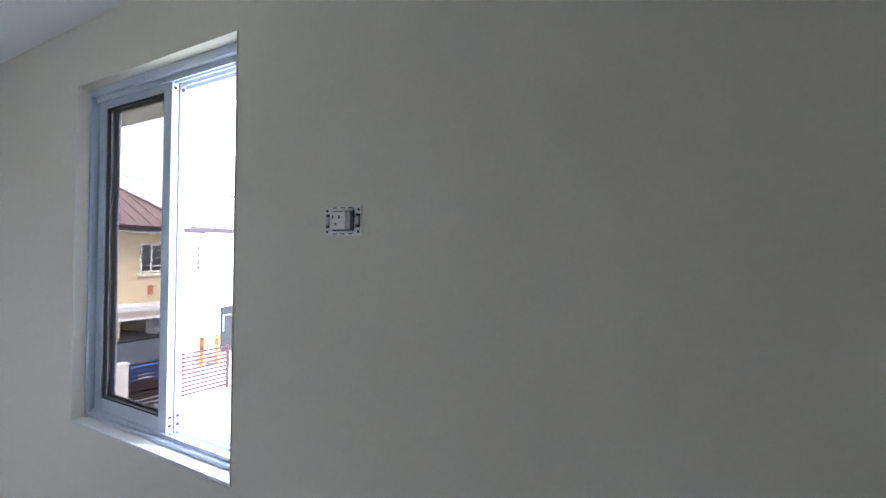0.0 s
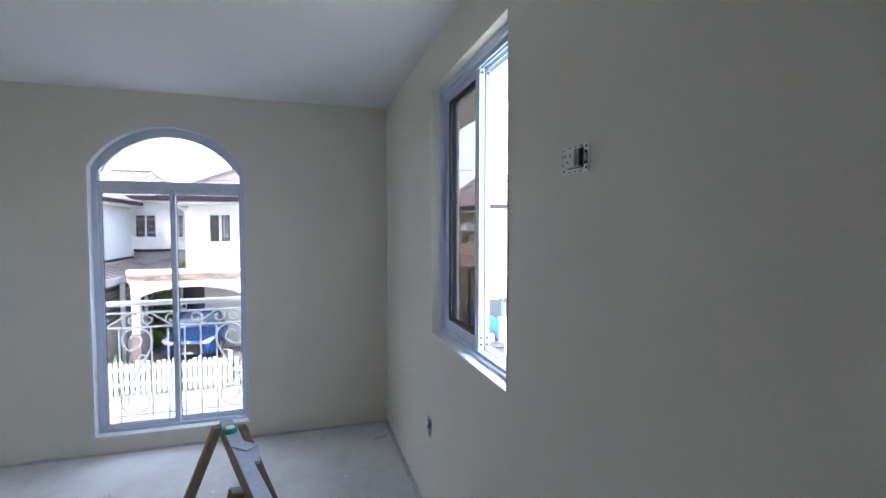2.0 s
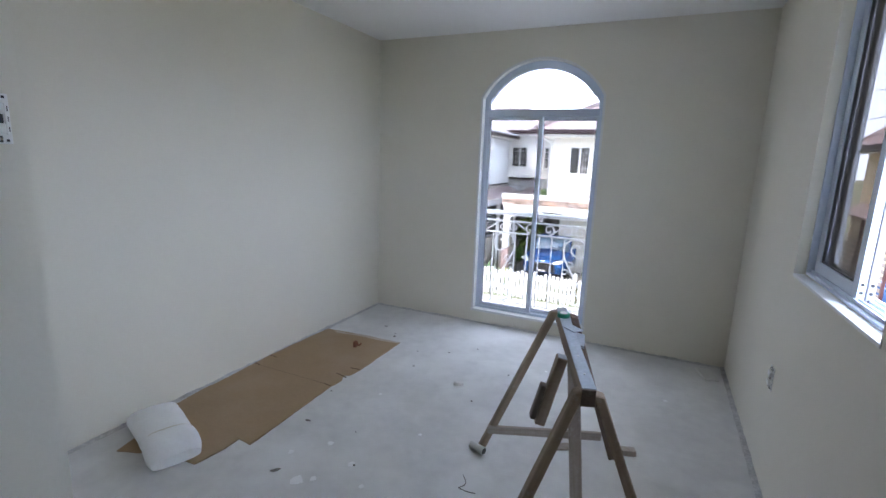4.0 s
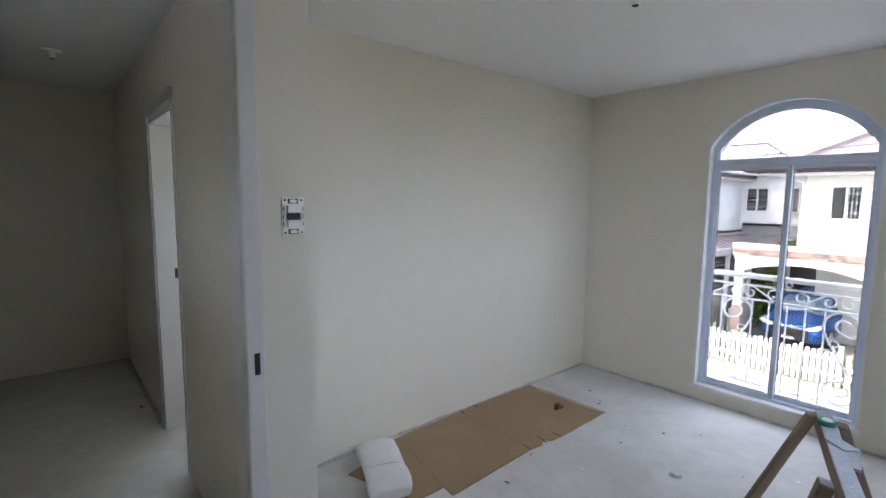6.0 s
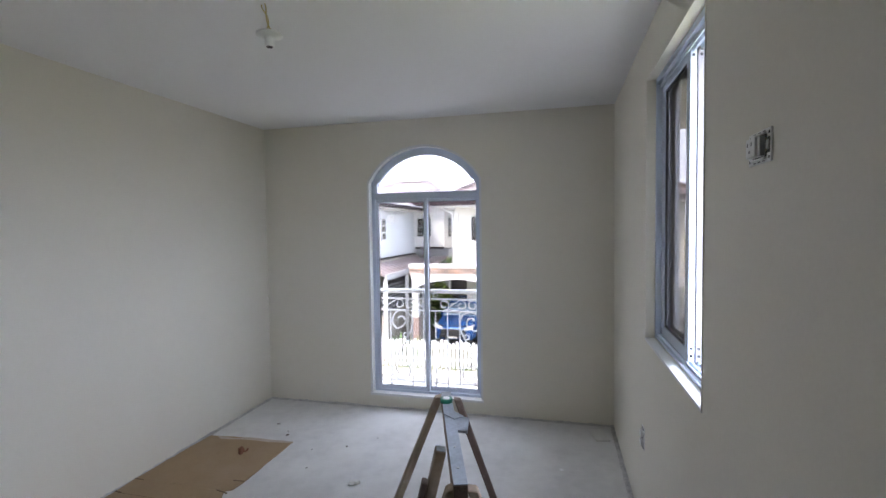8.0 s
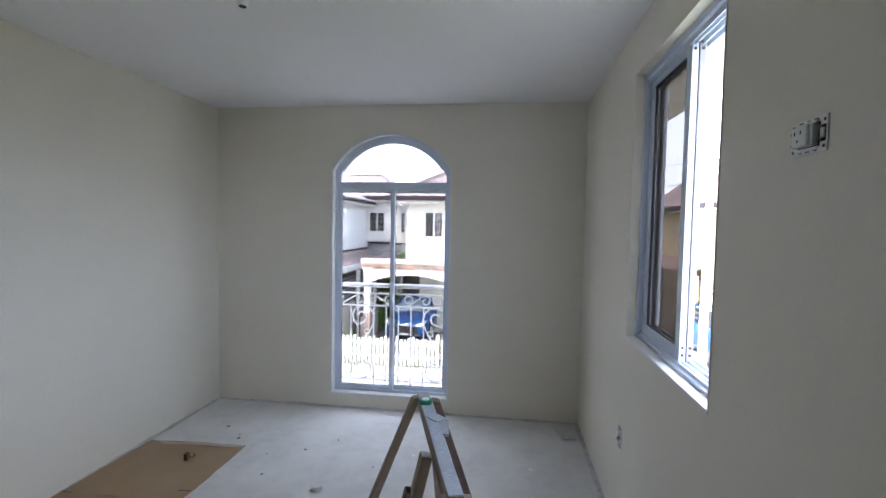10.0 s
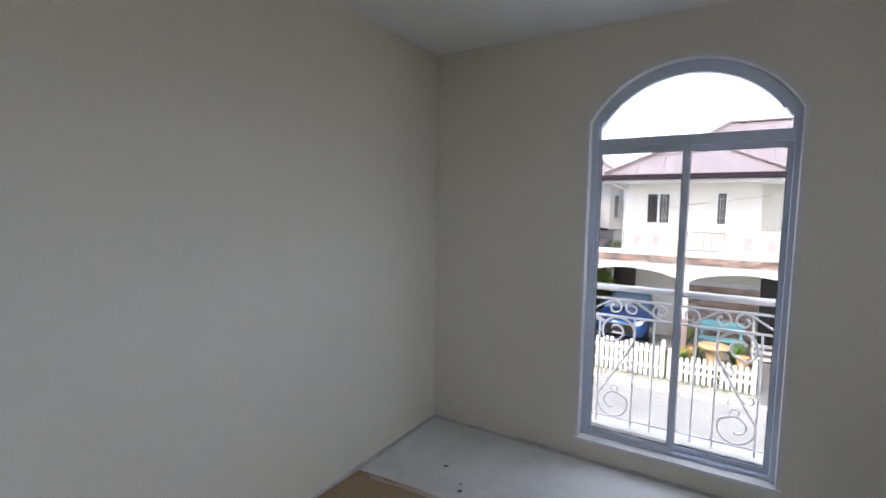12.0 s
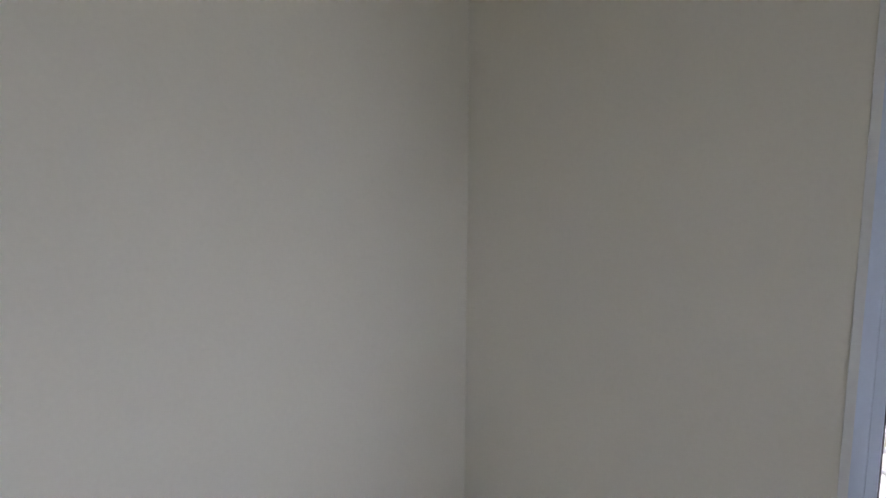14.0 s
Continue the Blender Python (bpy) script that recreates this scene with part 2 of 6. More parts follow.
# the doors' dark brown, also used as painted shade in deep spaces
M_DOOR_AND_SHADE = mat("dark_brown_door_and_shade", (0.022, 0.018, 0.018), 0.45, var=0.1)
M_MINT = mat("mint_window_frame", (0.55, 0.72, 0.68), 0.4, var=0.04)
M_BLUECAR = mat("blue_car_paint", (0.03, 0.12, 0.38), 0.09, 0.2, var=0.03, bump=0)
M_CARGLASS = mat("car_window_glass", (0.03, 0.035, 0.042), 0.05, var=0.05, bump=0, spec=0.9)
# mottled pale blue imitates the sky reflected in the windscreen
M_SHIELD = mat("windscreen_painted_reflection", (0.22, 0.32, 0.42), 0.04, var=0.3, scale=1.5, bump=0, spec=0.9)
M_TYRE = mat("tyre_rubber", (0.02, 0.02, 0.02), 0.85, var=0.1)
M_LAMPG = mat("headlight_lens", (0.78, 0.80, 0.82), 0.08, var=0.02, bump=0)
M_REDL = mat("tail_light_lens", (0.45, 0.02, 0.02), 0.15, var=0.02, bump=0)
M_BLACKP = mat("black_car_trim", (0.018, 0.018, 0.02), 0.5, var=0.1)
M_PLATE = mat("number_plate_white", (0.55, 0.55, 0.55), 0.5)
M_TEAL = mat("turquoise_bench_paint", (0.27, 0.62, 0.64), 0.5, var=0.06)
M_STUMP = mat("varnished_log_table", (0.66, 0.44, 0.23), 0.45, var=0.15, scale=6)
M_TERRA = mat("terracotta_pot", (0.42, 0.16, 0.08), 0.8, var=0.12)
M_LEAF = mat("garden_leaf", (0.09, 0.19, 0.04), 0.55, var=0.35, scale=5, rnd=0.35)
M_LEAFY = mat("yellow_green_leaf", (0.21, 0.30, 0.05), 0.55, var=0.3, scale=5, rnd=0.3)
M_DRY = mat("dry_stalks", (0.42, 0.36, 0.22), 0.8, var=0.3)
M_BROWNM = mat("brown_gate_enamel", (0.035, 0.014, 0.014), 0.6, var=0.06, spec=0.25)
M_POLE = mat("utility_pole_concrete", (0.40, 0.37, 0.33), 0.9, var=0.15, scale=3, fine=25, bump=0.3)
M_CABLE = mat("black_cable", (0.02, 0.02, 0.02), 0.7)
M_REDINK = mat("red_sign_ink", (0.6, 0.05, 0.04), 0.6)
M_BLACKINK = mat("black_sign_ink", (0.04, 0.04, 0.04), 0.6)
M_ORANGE = mat("orange_wood_shelf", (0.55, 0.23, 0.07), 0.6, var=0.15)


# ---- mesh helpers ----
def bx(bm, x0, x1, y0, y1, z0, z1, bev=0.0):
    vs = [bm.verts.new((x, y, z)) for x in (x0, x1) for y in (y0, y1) for z in (z0, z1)]
    fs = [bm.faces.new([vs[i] for i in q]) for q in ((0, 1, 3, 2), (4, 6, 7, 5), (0, 4, 5, 1), (2, 3, 7, 6), (0, 2, 6, 4), (1, 5, 7, 3))]
    if bev:
        es = list({e for f in fs for e in f.edges})
        bmesh.ops.bevel(bm, geom=es, offset=bev, segments=2, affect="EDGES", profile=0.5)
    return bm


def box(x0, x1, y0, y1, z0, z1, bev=0.0):
    return bx(bmesh.new(), x0, x1, y0, y1, z0, z1, bev)


def beam(bm, p, q, w, d, side=(1, 0, 0), bev=0.003):
    """A squared timber from p to q: w along side, d across."""
    p, q = Vector(p), Vector(q)
    ax = (q - p).normalized()
    s = (Vector(side) - ax * ax.dot(Vector(side))).normalized()
    u = ax.cross(s)
    c = []
    for e in (p, q):
        for a, b in ((-1, -1), (1, -1), (1, 1), (-1, 1)):
            c.append(bm.verts.new(e + s * a * w / 2 + u * b * d / 2))
    fs = [bm.faces.new([c[i] for i in f]) for f in ((3, 2, 1, 0), (4, 5, 6, 7), (0, 1, 5, 4), (1, 2, 6, 5), (2, 3, 7, 6), (3, 0, 4, 7))]
    if bev:
        bmesh.ops.bevel(bm, geom=list({e for f in fs for e in f.edges}), offset=bev, segments=1, affect="EDGES")
    return bm


def sweep(bm, pts, r, n=8, cap=True):
    """A round rod along points."""
    pts = [Vector(p) for p in pts]
    rings, ref = [], None
    for i, p in enumerate(pts):
        a = (pts[min(i + 1, len(pts) - 1)] - pts[max(i - 1, 0)]).normalized()
        if ref is None:
            ref = a.orthogonal().normalized()
        ref = (ref - a * a.dot(ref)).normalized()
        b = a.cross(ref)
        rr = r[i] if isinstance(r, (list, tuple)) else r
        rings.append([bm.verts.new(p + (ref * math.cos(t) + b * math.sin(t)) * rr) for t in (2 * math.pi * k / n for k in range(n))])
    for u, v in zip(rings, rings[1:]):
        for k in range(n):
            f = bm.faces.new((u[k], u[(k + 1) % n], v[(k + 1) % n], v[k]))
            f.smooth = True
    if cap:
        bm.faces.new(rings[0][::-1])
        bm.faces.new(rings[-1])
    return bm


def lathe(bm, prof, c=(0, 0, 0), n=24, axis="z"):
    """A turned shape from (radius, height) pairs."""
    rings = []
    for r, h in prof:
        ring = []
        for k in range(n):
            t = 2 * math.pi * k / n
            v = {"z": (r * math.cos(t), r * math.sin(t), h), "y": (r * math.cos(t), h, r * math.sin(t)), "x": (h, r * math.cos(t), r * math.sin(t))}[axis]
            ring.append(bm.verts.new(Vector(c) + Vector(v)))
        rings.append(ring)
    for u, v in zip(rings, rings[1:]):
        for k in range(n):
            f = bm.faces.new((u[k], u[(k + 1) % n], v[(k + 1) % n], v[k]))
            f.smooth = True
    bm.faces.new(rings[0][::-1])
    bm.faces.new(rings[-1])
    return bm


def prism(bm, poly, a0, a1, axis="y"):
    """A flat outline pushed through from a0 to a1 along an axis."""
    put = {"y": lambda p, a: (p[0], a, p[1]), "x": lambda p, a: (a, p[0], p[1]), "z": lambda p, a: (p[0], p[1], a)}[axis]
    u = [bm.verts.new(put(p, a0)) for p in poly]
    v = [bm.verts.new(put(p, a1)) for p in poly]
    bm.faces.new(u)
    bm.faces.new(v[::-1])
    for i in range(len(poly)):
        j = (i + 1) % len(poly)
        bm.faces.new((u[j], u[i], v[i], v[j]))
    return bm


def link(name, bm, material):
    bmesh.ops.recalc_face_normals(bm, faces=bm.faces[:])
    me = bpy.data.meshes.new(name)
    bm.to_mesh(me)
    bm.free()
    me.materials.append(material)
    return new(name, me)


def part(name, bm, material, parent, label=""):
    ob = link(name, bm, material)
    ob.parent = parent
    if label:
        ob["label"] = label
    return ob


def thing(name, label, category, at=(0, 0, 0), group="", kind=""):
    """An Empty at a thing's base; its parts hang under it."""
    ob = new(name)
    ob.empty_display_size = 0.05
    ob.location = at
    return tagged(ob, label, category, group, kind)


def sub(name, bm, material, parent, label=""):
    """A part built in world places under a thing that stands elsewhere."""
    ob = part(name, bm, material, parent, label)
    top = parent
    while top.parent:
        top = top.parent
    if parent is top:
        ob.location = -top.location
    return ob


def solid(name, bm, material, label, category, group="", kind=""):
    return tagged(link(name, bm, material), label, category, group, kind)


def struct(name, bm, material, label, category="structure"):
    return tagged(link(name, bm, material), label, category, "", "structure")


def arc(cx, cz, r, a0, a1, n):
    return [(cx + r * math.cos(radians(a0 + (a1 - a0) * k / n)), cz + r * math.sin(radians(a0 + (a1 - a0) * k / n))) for k in range(n + 1)]


def spiral(cx, cz, r0, r1, a0, a1, n=22):
    return [(cx + (r0 + (r1 - r0) * k / n) * math.cos(radians(a0 + (a1 - a0) * k / n)), cz + (r0 + (r1 - r0) * k / n) * math.sin(radians(a0 + (a1 - a0) * k / n))) for k in range(n + 1)]


# ---- the room ----
W, H = 3.17, 2.6
BACK = -5.3
AX0, AX1, AZ0 = 1.049, 2.096, 0.110      # arched opening
AS, AT = 2.06, 2.372                     # spring and crown
AM, AHW = (AX0 + AX1) / 2, (AX1 - AX0) / 2
RISE = AT - AS
AR = (AHW ** 2 + RISE ** 2) / (2 * RISE)
ACZ = AT - AR
A_HALF = math.degrees(math.asin(AHW / AR))
RY0, RY1, RZ0, RZ1 = -2.386, -1.413, 1.053, 2.36   # side window opening

struct("floor", box(-3.1, W + 0.15, BACK - 0.1, 0.15, -0.12, 0), M_FLOOR, "bare grey concrete floor dusted with white plaster", "floor")
struct("ceiling", box(-3.1, W + 0.15, BACK - 0.1, 0.15, H, H + 0.12), M_CEIL, "smooth white painted ceiling", "ceiling")

bm = bmesh.new()
bx(bm, -0.1, AX0, 0, 0.15, 0, H)
bx(bm, AX1, W + 0.15, 0, 0.15, 0, H)
bx(bm, AX0, AX1, 0, 0.15, 0, AZ0)
top = arc(AM, ACZ, AR, 90 + A_HALF, 90 - A_HALF, 28)
for (xa, za), (xb, zb) in zip(top, top[1:]):
    prism(bm, [(xa, za), (xb, zb), (xb, H), (xa, H)], 0, 0.15)
struct("wall_north", bm, M_WALL, "cream painted wall with an arched window opening", "wall")

bm = bmesh.new()
bx(bm, W, W + 0.15, RY1, 0.0, 0, H)
bx(bm, W, W + 0.15, BACK, RY0, 0, H)
bx(bm, W, W + 0.15, RY0, RY1, 0, RZ0)
bx(bm, W, W + 0.15, RY0, RY1, RZ1, H)
struct("wall_east", bm, M_WALL, "cream painted wall with a sliding window opening", "wall")
struct("wall_west", box(-0.1, 0, -3.38, 0, 0, H), M_WALL, "plain cream painted wall beside the cardboard", "wall")
bm = bmesh.new()   # partition between the bedroom, the hall and the bath
bx(bm, -0.37, 1.04, -3.47, -3.38, 0, H)
bx(bm, -3.05, -1.12, -3.47, -3.38, 0, H)
bx(bm, -1.12, -0.37, -3.47, -3.38, 2.16, H)
struct("wall_partition", bm, M_WALL, "cream painted hall wall with a doorway", "wall")
bm = bmesh.new()   # wall with the bedroom doorway
bx(bm, 1.04, 1.14, -3.55, -3.38, 0, H)
bx(bm, 1.04, 1.14, BACK, -4.42, 0, H)
bx(bm, 1.04, 1.14, -4.42, -3.55, 2.46, H)
struct("wall_doorway", bm, M_WALL, "short cream wall beside the open doorway", "wall")
bm = bmesh.new()   # unseen opening added here to let daylight into the hall
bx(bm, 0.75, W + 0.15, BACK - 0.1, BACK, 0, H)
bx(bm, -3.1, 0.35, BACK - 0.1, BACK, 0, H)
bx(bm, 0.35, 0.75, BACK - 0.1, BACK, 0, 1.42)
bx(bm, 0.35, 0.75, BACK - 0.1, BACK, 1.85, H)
struct("wall_south", bm, M_WALL, "plain cream painted wall behind with an added unseen opening", "wall")
# out-of-view slab added to block direct sun at the hall opening
struct("sun_block_south", box(-0.6, 1.7, BACK - 1.6, BACK - 0.1, 1.88, 1.98), M_HOUSE, "unseen slab added to keep direct sun out of the hall opening", "canopy")
struct("wall_hall_end", box(-3.05, -2.95, BACK, -3.47, 0, H), M_WALL, "plain cream wall at the hall's end", "wall")
# walls out of view; their opening is added to let daylight in
bm = bmesh.new()
bx(bm, -2.1, -2.0, -3.38, -2.7, 0, H)
bx(bm, -2.1, -2.0, -1.9, -1.2, 0, H)
bx(bm, -2.1, -2.0, -2.7, -1.9, 0, 1.2)
bx(bm, -2.1, -2.0, -2.7, -1.9, 2.2, H)
bx(bm, -2.1, -0.1, -1.3, -1.2, 0, H)
struct("wall_bath", bm, M_WALL, "plain wall of the small room off the hall", "wall")


def mortar(name, a, b, out, seed):
    """The uneven unpainted strip along a wall's foot."""
    rg = random.Random(seed)
    a, b, o = Vector(a), Vector(b), Vector(out)
    n = int((b - a).length / 0.035)
    bm = bmesh.new()
    rows = []
    for k in range(n + 1):
        p = a.lerp(b, k / n)
        h = 0.007 + 0.009 * noise.noise(p * 3.1 + Vector((seed, 0, 0))) + rg.uniform(-0.003, 0.006)
        d = 0.014 + 0.012 * abs(noise.noise(p * 5.3)) + rg.uniform(0, 0.004)
        rows.append([bm.verts.new(p + Vector((0, 0, max(0.005, h))) + o * 0.002), bm.verts.new(p + o * d + Vector((0, 0, max(0.004, h * 0.7)))), bm.verts.new(p + o * (d + 0.012) + Vector((0, 0, 0.001)))])
    for u, v in zip(rows, rows[1:]):
        for i in (0, 1):
            bm.faces.new((u[i], v[i], v[i + 1], u[i + 1]))
    struct(name, bm, M_MORTAR, "uneven unfinished mortar strip at the wall's foot", "trim")


mortar("baseboard_north", (0, 0, 0), (W, 0, 0), (0, -1, 0), 1)
mortar("baseboard_west", (0, -3.38, 0), (0, 0, 0), (1, 0, 0), 2)
mortar("baseboard_east", (W, BACK, 0), (W, 0, 0), (-1, 0, 0), 3)
mortar("baseboard_hall", (-2.95, -3.47, 0), (-1.2, -3.47, 0), (0, -1, 0), 4)
mortar("baseboard_hall_end", (-2.95, BACK, 0), (-2.95, -3.47, 0), (1, 0, 0), 5)


# ---- arched window ----
def arched_window():
    w = thing("window_1", "arched sliding window in blue-grey aluminium with tinted glass", "window", (AM, 0.08, AZ0), kind="structure")
    # white plaster lining, a little proud of the wall
    bm = bmesh.new()
    t, y0, y1 = 0.018, -0.004, 0.062
    bx(bm, AX0, AX0 + t, y0, y1, AZ0, AS)
    bx(bm, AX1 - t, AX1, y0, y1, AZ0, AS)
    o = arc(AM, ACZ, AR, 90 + A_HALF, 90 - A_HALF, 28)
    i = arc(AM, ACZ, AR - t, 90 + A_HALF, 90 - A_HALF, 28)
    for k in range(28):
        prism(bm, [o[k], o[k + 1], i[k + 1], i[k]], y0 + 0.001, y1 - 0.001)
    sub("lining", bm, M_TRIM, w, "white painted plaster reveal")
    sub("window_sill", box(AX0 - 0.004, AX1 + 0.004, -0.012, 0.062, AZ0, AZ0 + 0.022, 0.003), M_TRIM, w, "white painted sill")
    # outer frame
    bm = bmesh.new()
    f0, f1, fl, fr = 0.062, 0.13, 0.051, 0.040
    x0, x1, z0 = AX0 + 0.002, AX1 - 0.002, AZ0 + 0.002
    bx(bm, x0, x0 + fl, f0, f1, z0, AS, 0.003)
    bx(bm, x1 - fr, x1, f0, f1, z0, AS, 0.003)
    bx(bm, x0 + fl, x1 - fr, f0, f1, z0, z0 + 0.040, 0.003)
    bx(bm, x0 + fl, x1 - fr, f0 - 0.004, f1, 1.905, 1.962, 0.003)
    o = arc(AM, ACZ, AR - 0.003, 90 + A_HALF, 90 - A_HALF, 36)
    for k in range(36):
        a, b = Vector(o[k]), Vector(o[k + 1])
        c = Vector((AM, ACZ))
        s = (AR - 0.068) / AR
        prism(bm, [tuple(a), tuple(b), tuple(c + (b - c) * s), tuple(c + (a - c) * s)], f0 + 0.0015, f1 - 0.0015)
    sub("window_frame", bm, M_ALU, w)
    # slim inner bead of the fixed light
    bm = bmesh.new()
    bx(bm, x0 + fl, x0 + fl + 0.014, 0.068, 0.1, 1.962, AS - 0.01, 0.002)
    bx(bm, x1 - fr - 0.014, x1 - fr, 0.068, 0.1, 1.962, AS - 0.01, 0.002)
    sub("glazing_bead", bm, M_ALU, w)
    bm = bmesh.new()
    u, v = arc(AM, ACZ, AR - 0.0685, 90 + A_HALF - 5.5, 90 - A_HALF + 5.5, 36), arc(AM, ACZ, AR - 0.080, 90 + A_HALF - 5.5, 90 - A_HALF + 5.5, 36)
    prism(bm, u + v[::-1], 0.064, 0.1)
    sub("glazing_bead", bm, M_ALU, w)
    bm = bmesh.new()
    g = arc(AM, ACZ, AR - 0.05, 90 + A_HALF, 90 - A_HALF, 28)
    prism(bm, [(x0 + 0.03, 1.95), (x1 - 0.03, 1.95)] + g[::-1], 0.088, 0.092)
    p = sub("pane", bm, M_GLASS, w, "fixed half-round pane")
    p.visible_shadow = False
    # two sliding sashes on their own tracks
    mid = 1.578
    for nm, a, b, y, zt, zb in (("left", x0 + fl - 0.012, mid + 0.018, 0.066, 1.905, 0.152), ("right", mid - 0.018, x1 - fr + 0.012, 0.096, 1.905, 0.152)):
        s = sub("sash", sash_frame(a, b, y, zb, zt, 0.034, 0.03, 0.028), M_ALU, w)
        gk = bmesh.new()
        gasket(gk, a + 0.034, b - 0.034, y + 0.008, zb + 0.03, zt - 0.028)
        part("gasket", gk, M_ALUD, s, "thin black rubber gasket")
        pn = part("pane", box(a + 0.02, b - 0.02, y + 0.012, y + 0.016, zb + 0.02, zt - 0.02), M_GLASS, s, "clear grey-tinted pane")
        pn.visible_shadow = False
    lk = bmesh.new()
    bx(lk, mid + 0.002, mid + 0.016, 0.05, 0.066, 0.92, 1.0, 0.003)
    bx(lk, mid - 0.006, mid + 0.012, 0.044, 0.056, 0.95, 0.972, 0.003)
    sub("latch", lk, M_ALU, w, "small grey sash latch")
    return w


def sash_frame(a, b, y, zb, zt, sw, br, tr):
    bm = bmesh.new()
    bx(bm, a, a + sw, y, y + 0.026, zb, zt, 0.002)
    bx(bm, b - sw, b, y, y + 0.026, zb, zt, 0.002)
    bx(bm, a + sw, b - sw, y, y + 0.026, zb, zb + br, 0.002)
    bx(bm, a + sw, b - sw, y, y + 0.026, zt - tr, zt, 0.002)
    return bm


def gasket(bm, a, b, y, zb, zt, t=0.004):
    bx(bm, a, a + t, y, y + 0.012, zb, zt)
    bx(bm, b - t, b, y, y + 0.012, zb, zt)
    bx(bm, a + t, b - t, y, y + 0.012, zb, zb + t)
    bx(bm, a + t, b - t, y, y + 0.012, zt - t, zt)


arched_window()


# ---- side sliding window, its sashes stacked at one end ----
def side_window():
    w = thing("window_2", "half-open aluminium sliding window, both sashes stacked at one end", "window", (W + 0.08, (RY0 + RY1) / 2, RZ0), kind="structure")
    bm = bmesh.new()
    t = 0.004
    bx(bm, W - 0.003, W + 0.042, RY0, RY0 + t, RZ0, RZ1)
    bx(bm, W - 0.003, W + 0.042, RY1 - t, RY1, RZ0, RZ1)
    bx(bm, W - 0.003, W + 0.042, RY0 + t, RY1 - t, RZ1 - t, RZ1)
    sub("lining", bm, M_WALL, w, "cream painted reveal")
    sub("window_sill", box(W - 0.005, W + 0.042, RY0, RY1, RZ0 - 0.006, RZ0 + 0.008, 0.003), M_TRIM, w, "white painted sill")
    bm = bmesh.new()
    f0, f1 = W + 0.042, W + 0.15
    y0, y1, z0, z1 = RY0 + 0.002, RY1 - 0.002, RZ0 + 0.01, RZ1 - 0.002
    bx(bm, f0, f1, y0, y0 + 0.03, z0, z1, 0.002)
    bx(bm, f0, f1, y1 - 0.012, y1, z0, z1, 0.002)
    bx(bm, f0, f1, y0 + 0.03, y1 - 0.012, z0, z0 + 0.012, 0.002)
    bx(bm, f0, f1, y0 + 0.03, y1 - 0.012, z1 - 0.03, z1, 0.002)
    for x in (0.058, 0.0775, 0.1055, 0.135):
        bx(bm, W + x, W + x + 0.005, y0 + 0.03, y1 - 0.012, z0 + 0.012, z0 + 0.026)
        bx(bm, W + x, W + x + 0.005, y0 + 0.03, y1 - 0.012, z1 - 0.052, z1 - 0.03)
    sub("window_frame", bm, M_ALU, w)
    for k, (x, a, b, g, fm) in enumerate(((W + 0.068, -1.433, -1.937, M_GLASS2, M_ALU), (W + 0.096, -1.43, -1.937, M_GLASS2, M_ALUB))):
        bm = bmesh.new()
        sw, zb, zt = 0.05, z0 + 0.016, z1 - 0.036
        d = 0.024
        bx(bm, x, x + d, a - sw, a, zb, zt, 0.002)
        bx(bm, x, x + d, b, b + sw, zb, zt, 0.002)
        bx(bm, x, x + d, b + sw, a - sw, zb, zb + 0.055, 0.002)
        bx(bm, x, x + d, b + sw, a - sw, zt - 0.04, zt, 0.002)
        s = sub("sash", bm, fm, w)
        if g:
            gk = bmesh.new()
            xa = x + 0.006
            for (u0, u1, v0, v1) in ((a - sw - 0.006, a - sw, zb + 0.055, zt - 0.04), (b + sw, b + sw + 0.006, zb + 0.055, zt - 0.04), (b + sw + 0.006, a - sw - 0.006, zb + 0.055, zb + 0.061), (b + sw + 0.006, a - sw - 0.006, zt - 0.048, zt - 0.04)):
                bx(gk, xa, xa + 0.012, u0, u1, v0, v1)
            part("gasket", gk, M_ALUD, s, "black rubber gasket")
        if k == 0:
            pn = part("pane", box(x + 0.010, x + 0.014, b + 0.03, a - 0.03, zb + 0.04, zt - 0.03), g, s, "grey-tinted pane")
        if k < 2:
            # solid dark discs stand in for the shade inside the bolt holes
            hb = bmesh.new()
            for zz in (zb + 0.03, zb + 0.06, zt - 0.03):
                lathe(hb, [(0.006, b - 0.0015), (0.006, b + 0.002)], (x + 0.012, 0, zz), 10, "y")
            part("bolt_hole", hb, M_ALUD, s, "small dark bolt holes")
    return w


side_window()

# ---- doorways ----
def door_frame(name, label, boxes):
    d = thing(name, label, "door frame", kind="structure")
    for nm, b, m, lb in boxes:
        part(nm, box(*b), m, d, lb)
    return d


door_frame("door_1", "white painted wooden door frame without its door", [
    ("jamb", (1.03, 1.128, -3.603, -3.55, 0, 2.42, 0.004), M_JAMB, ""),
    ("jamb", (1.03, 1.14, -4.42, -4.385, 0, 2.42, 0.004), M_JAMB, ""),
    ("head", (1.03, 1.14, -4.385, -3.585, 2.378, 2.46, 0.004), M_JAMB, ""),
    ("casing", (1.128, 1.156, -3.602, -3.545, 0, 2.46, 0.006), M_JAMB, ""),
    ("casing", (1.14, 1.158, -4.44, -4.385, 0, 2.46, 0.006), M_JAMB, ""),
    ("strike_plate", (1.155, 1.1575, -3.5795, -3.563, 1.105, 1.172, 0.0005), M_DARK, "dark steel strike plate")])
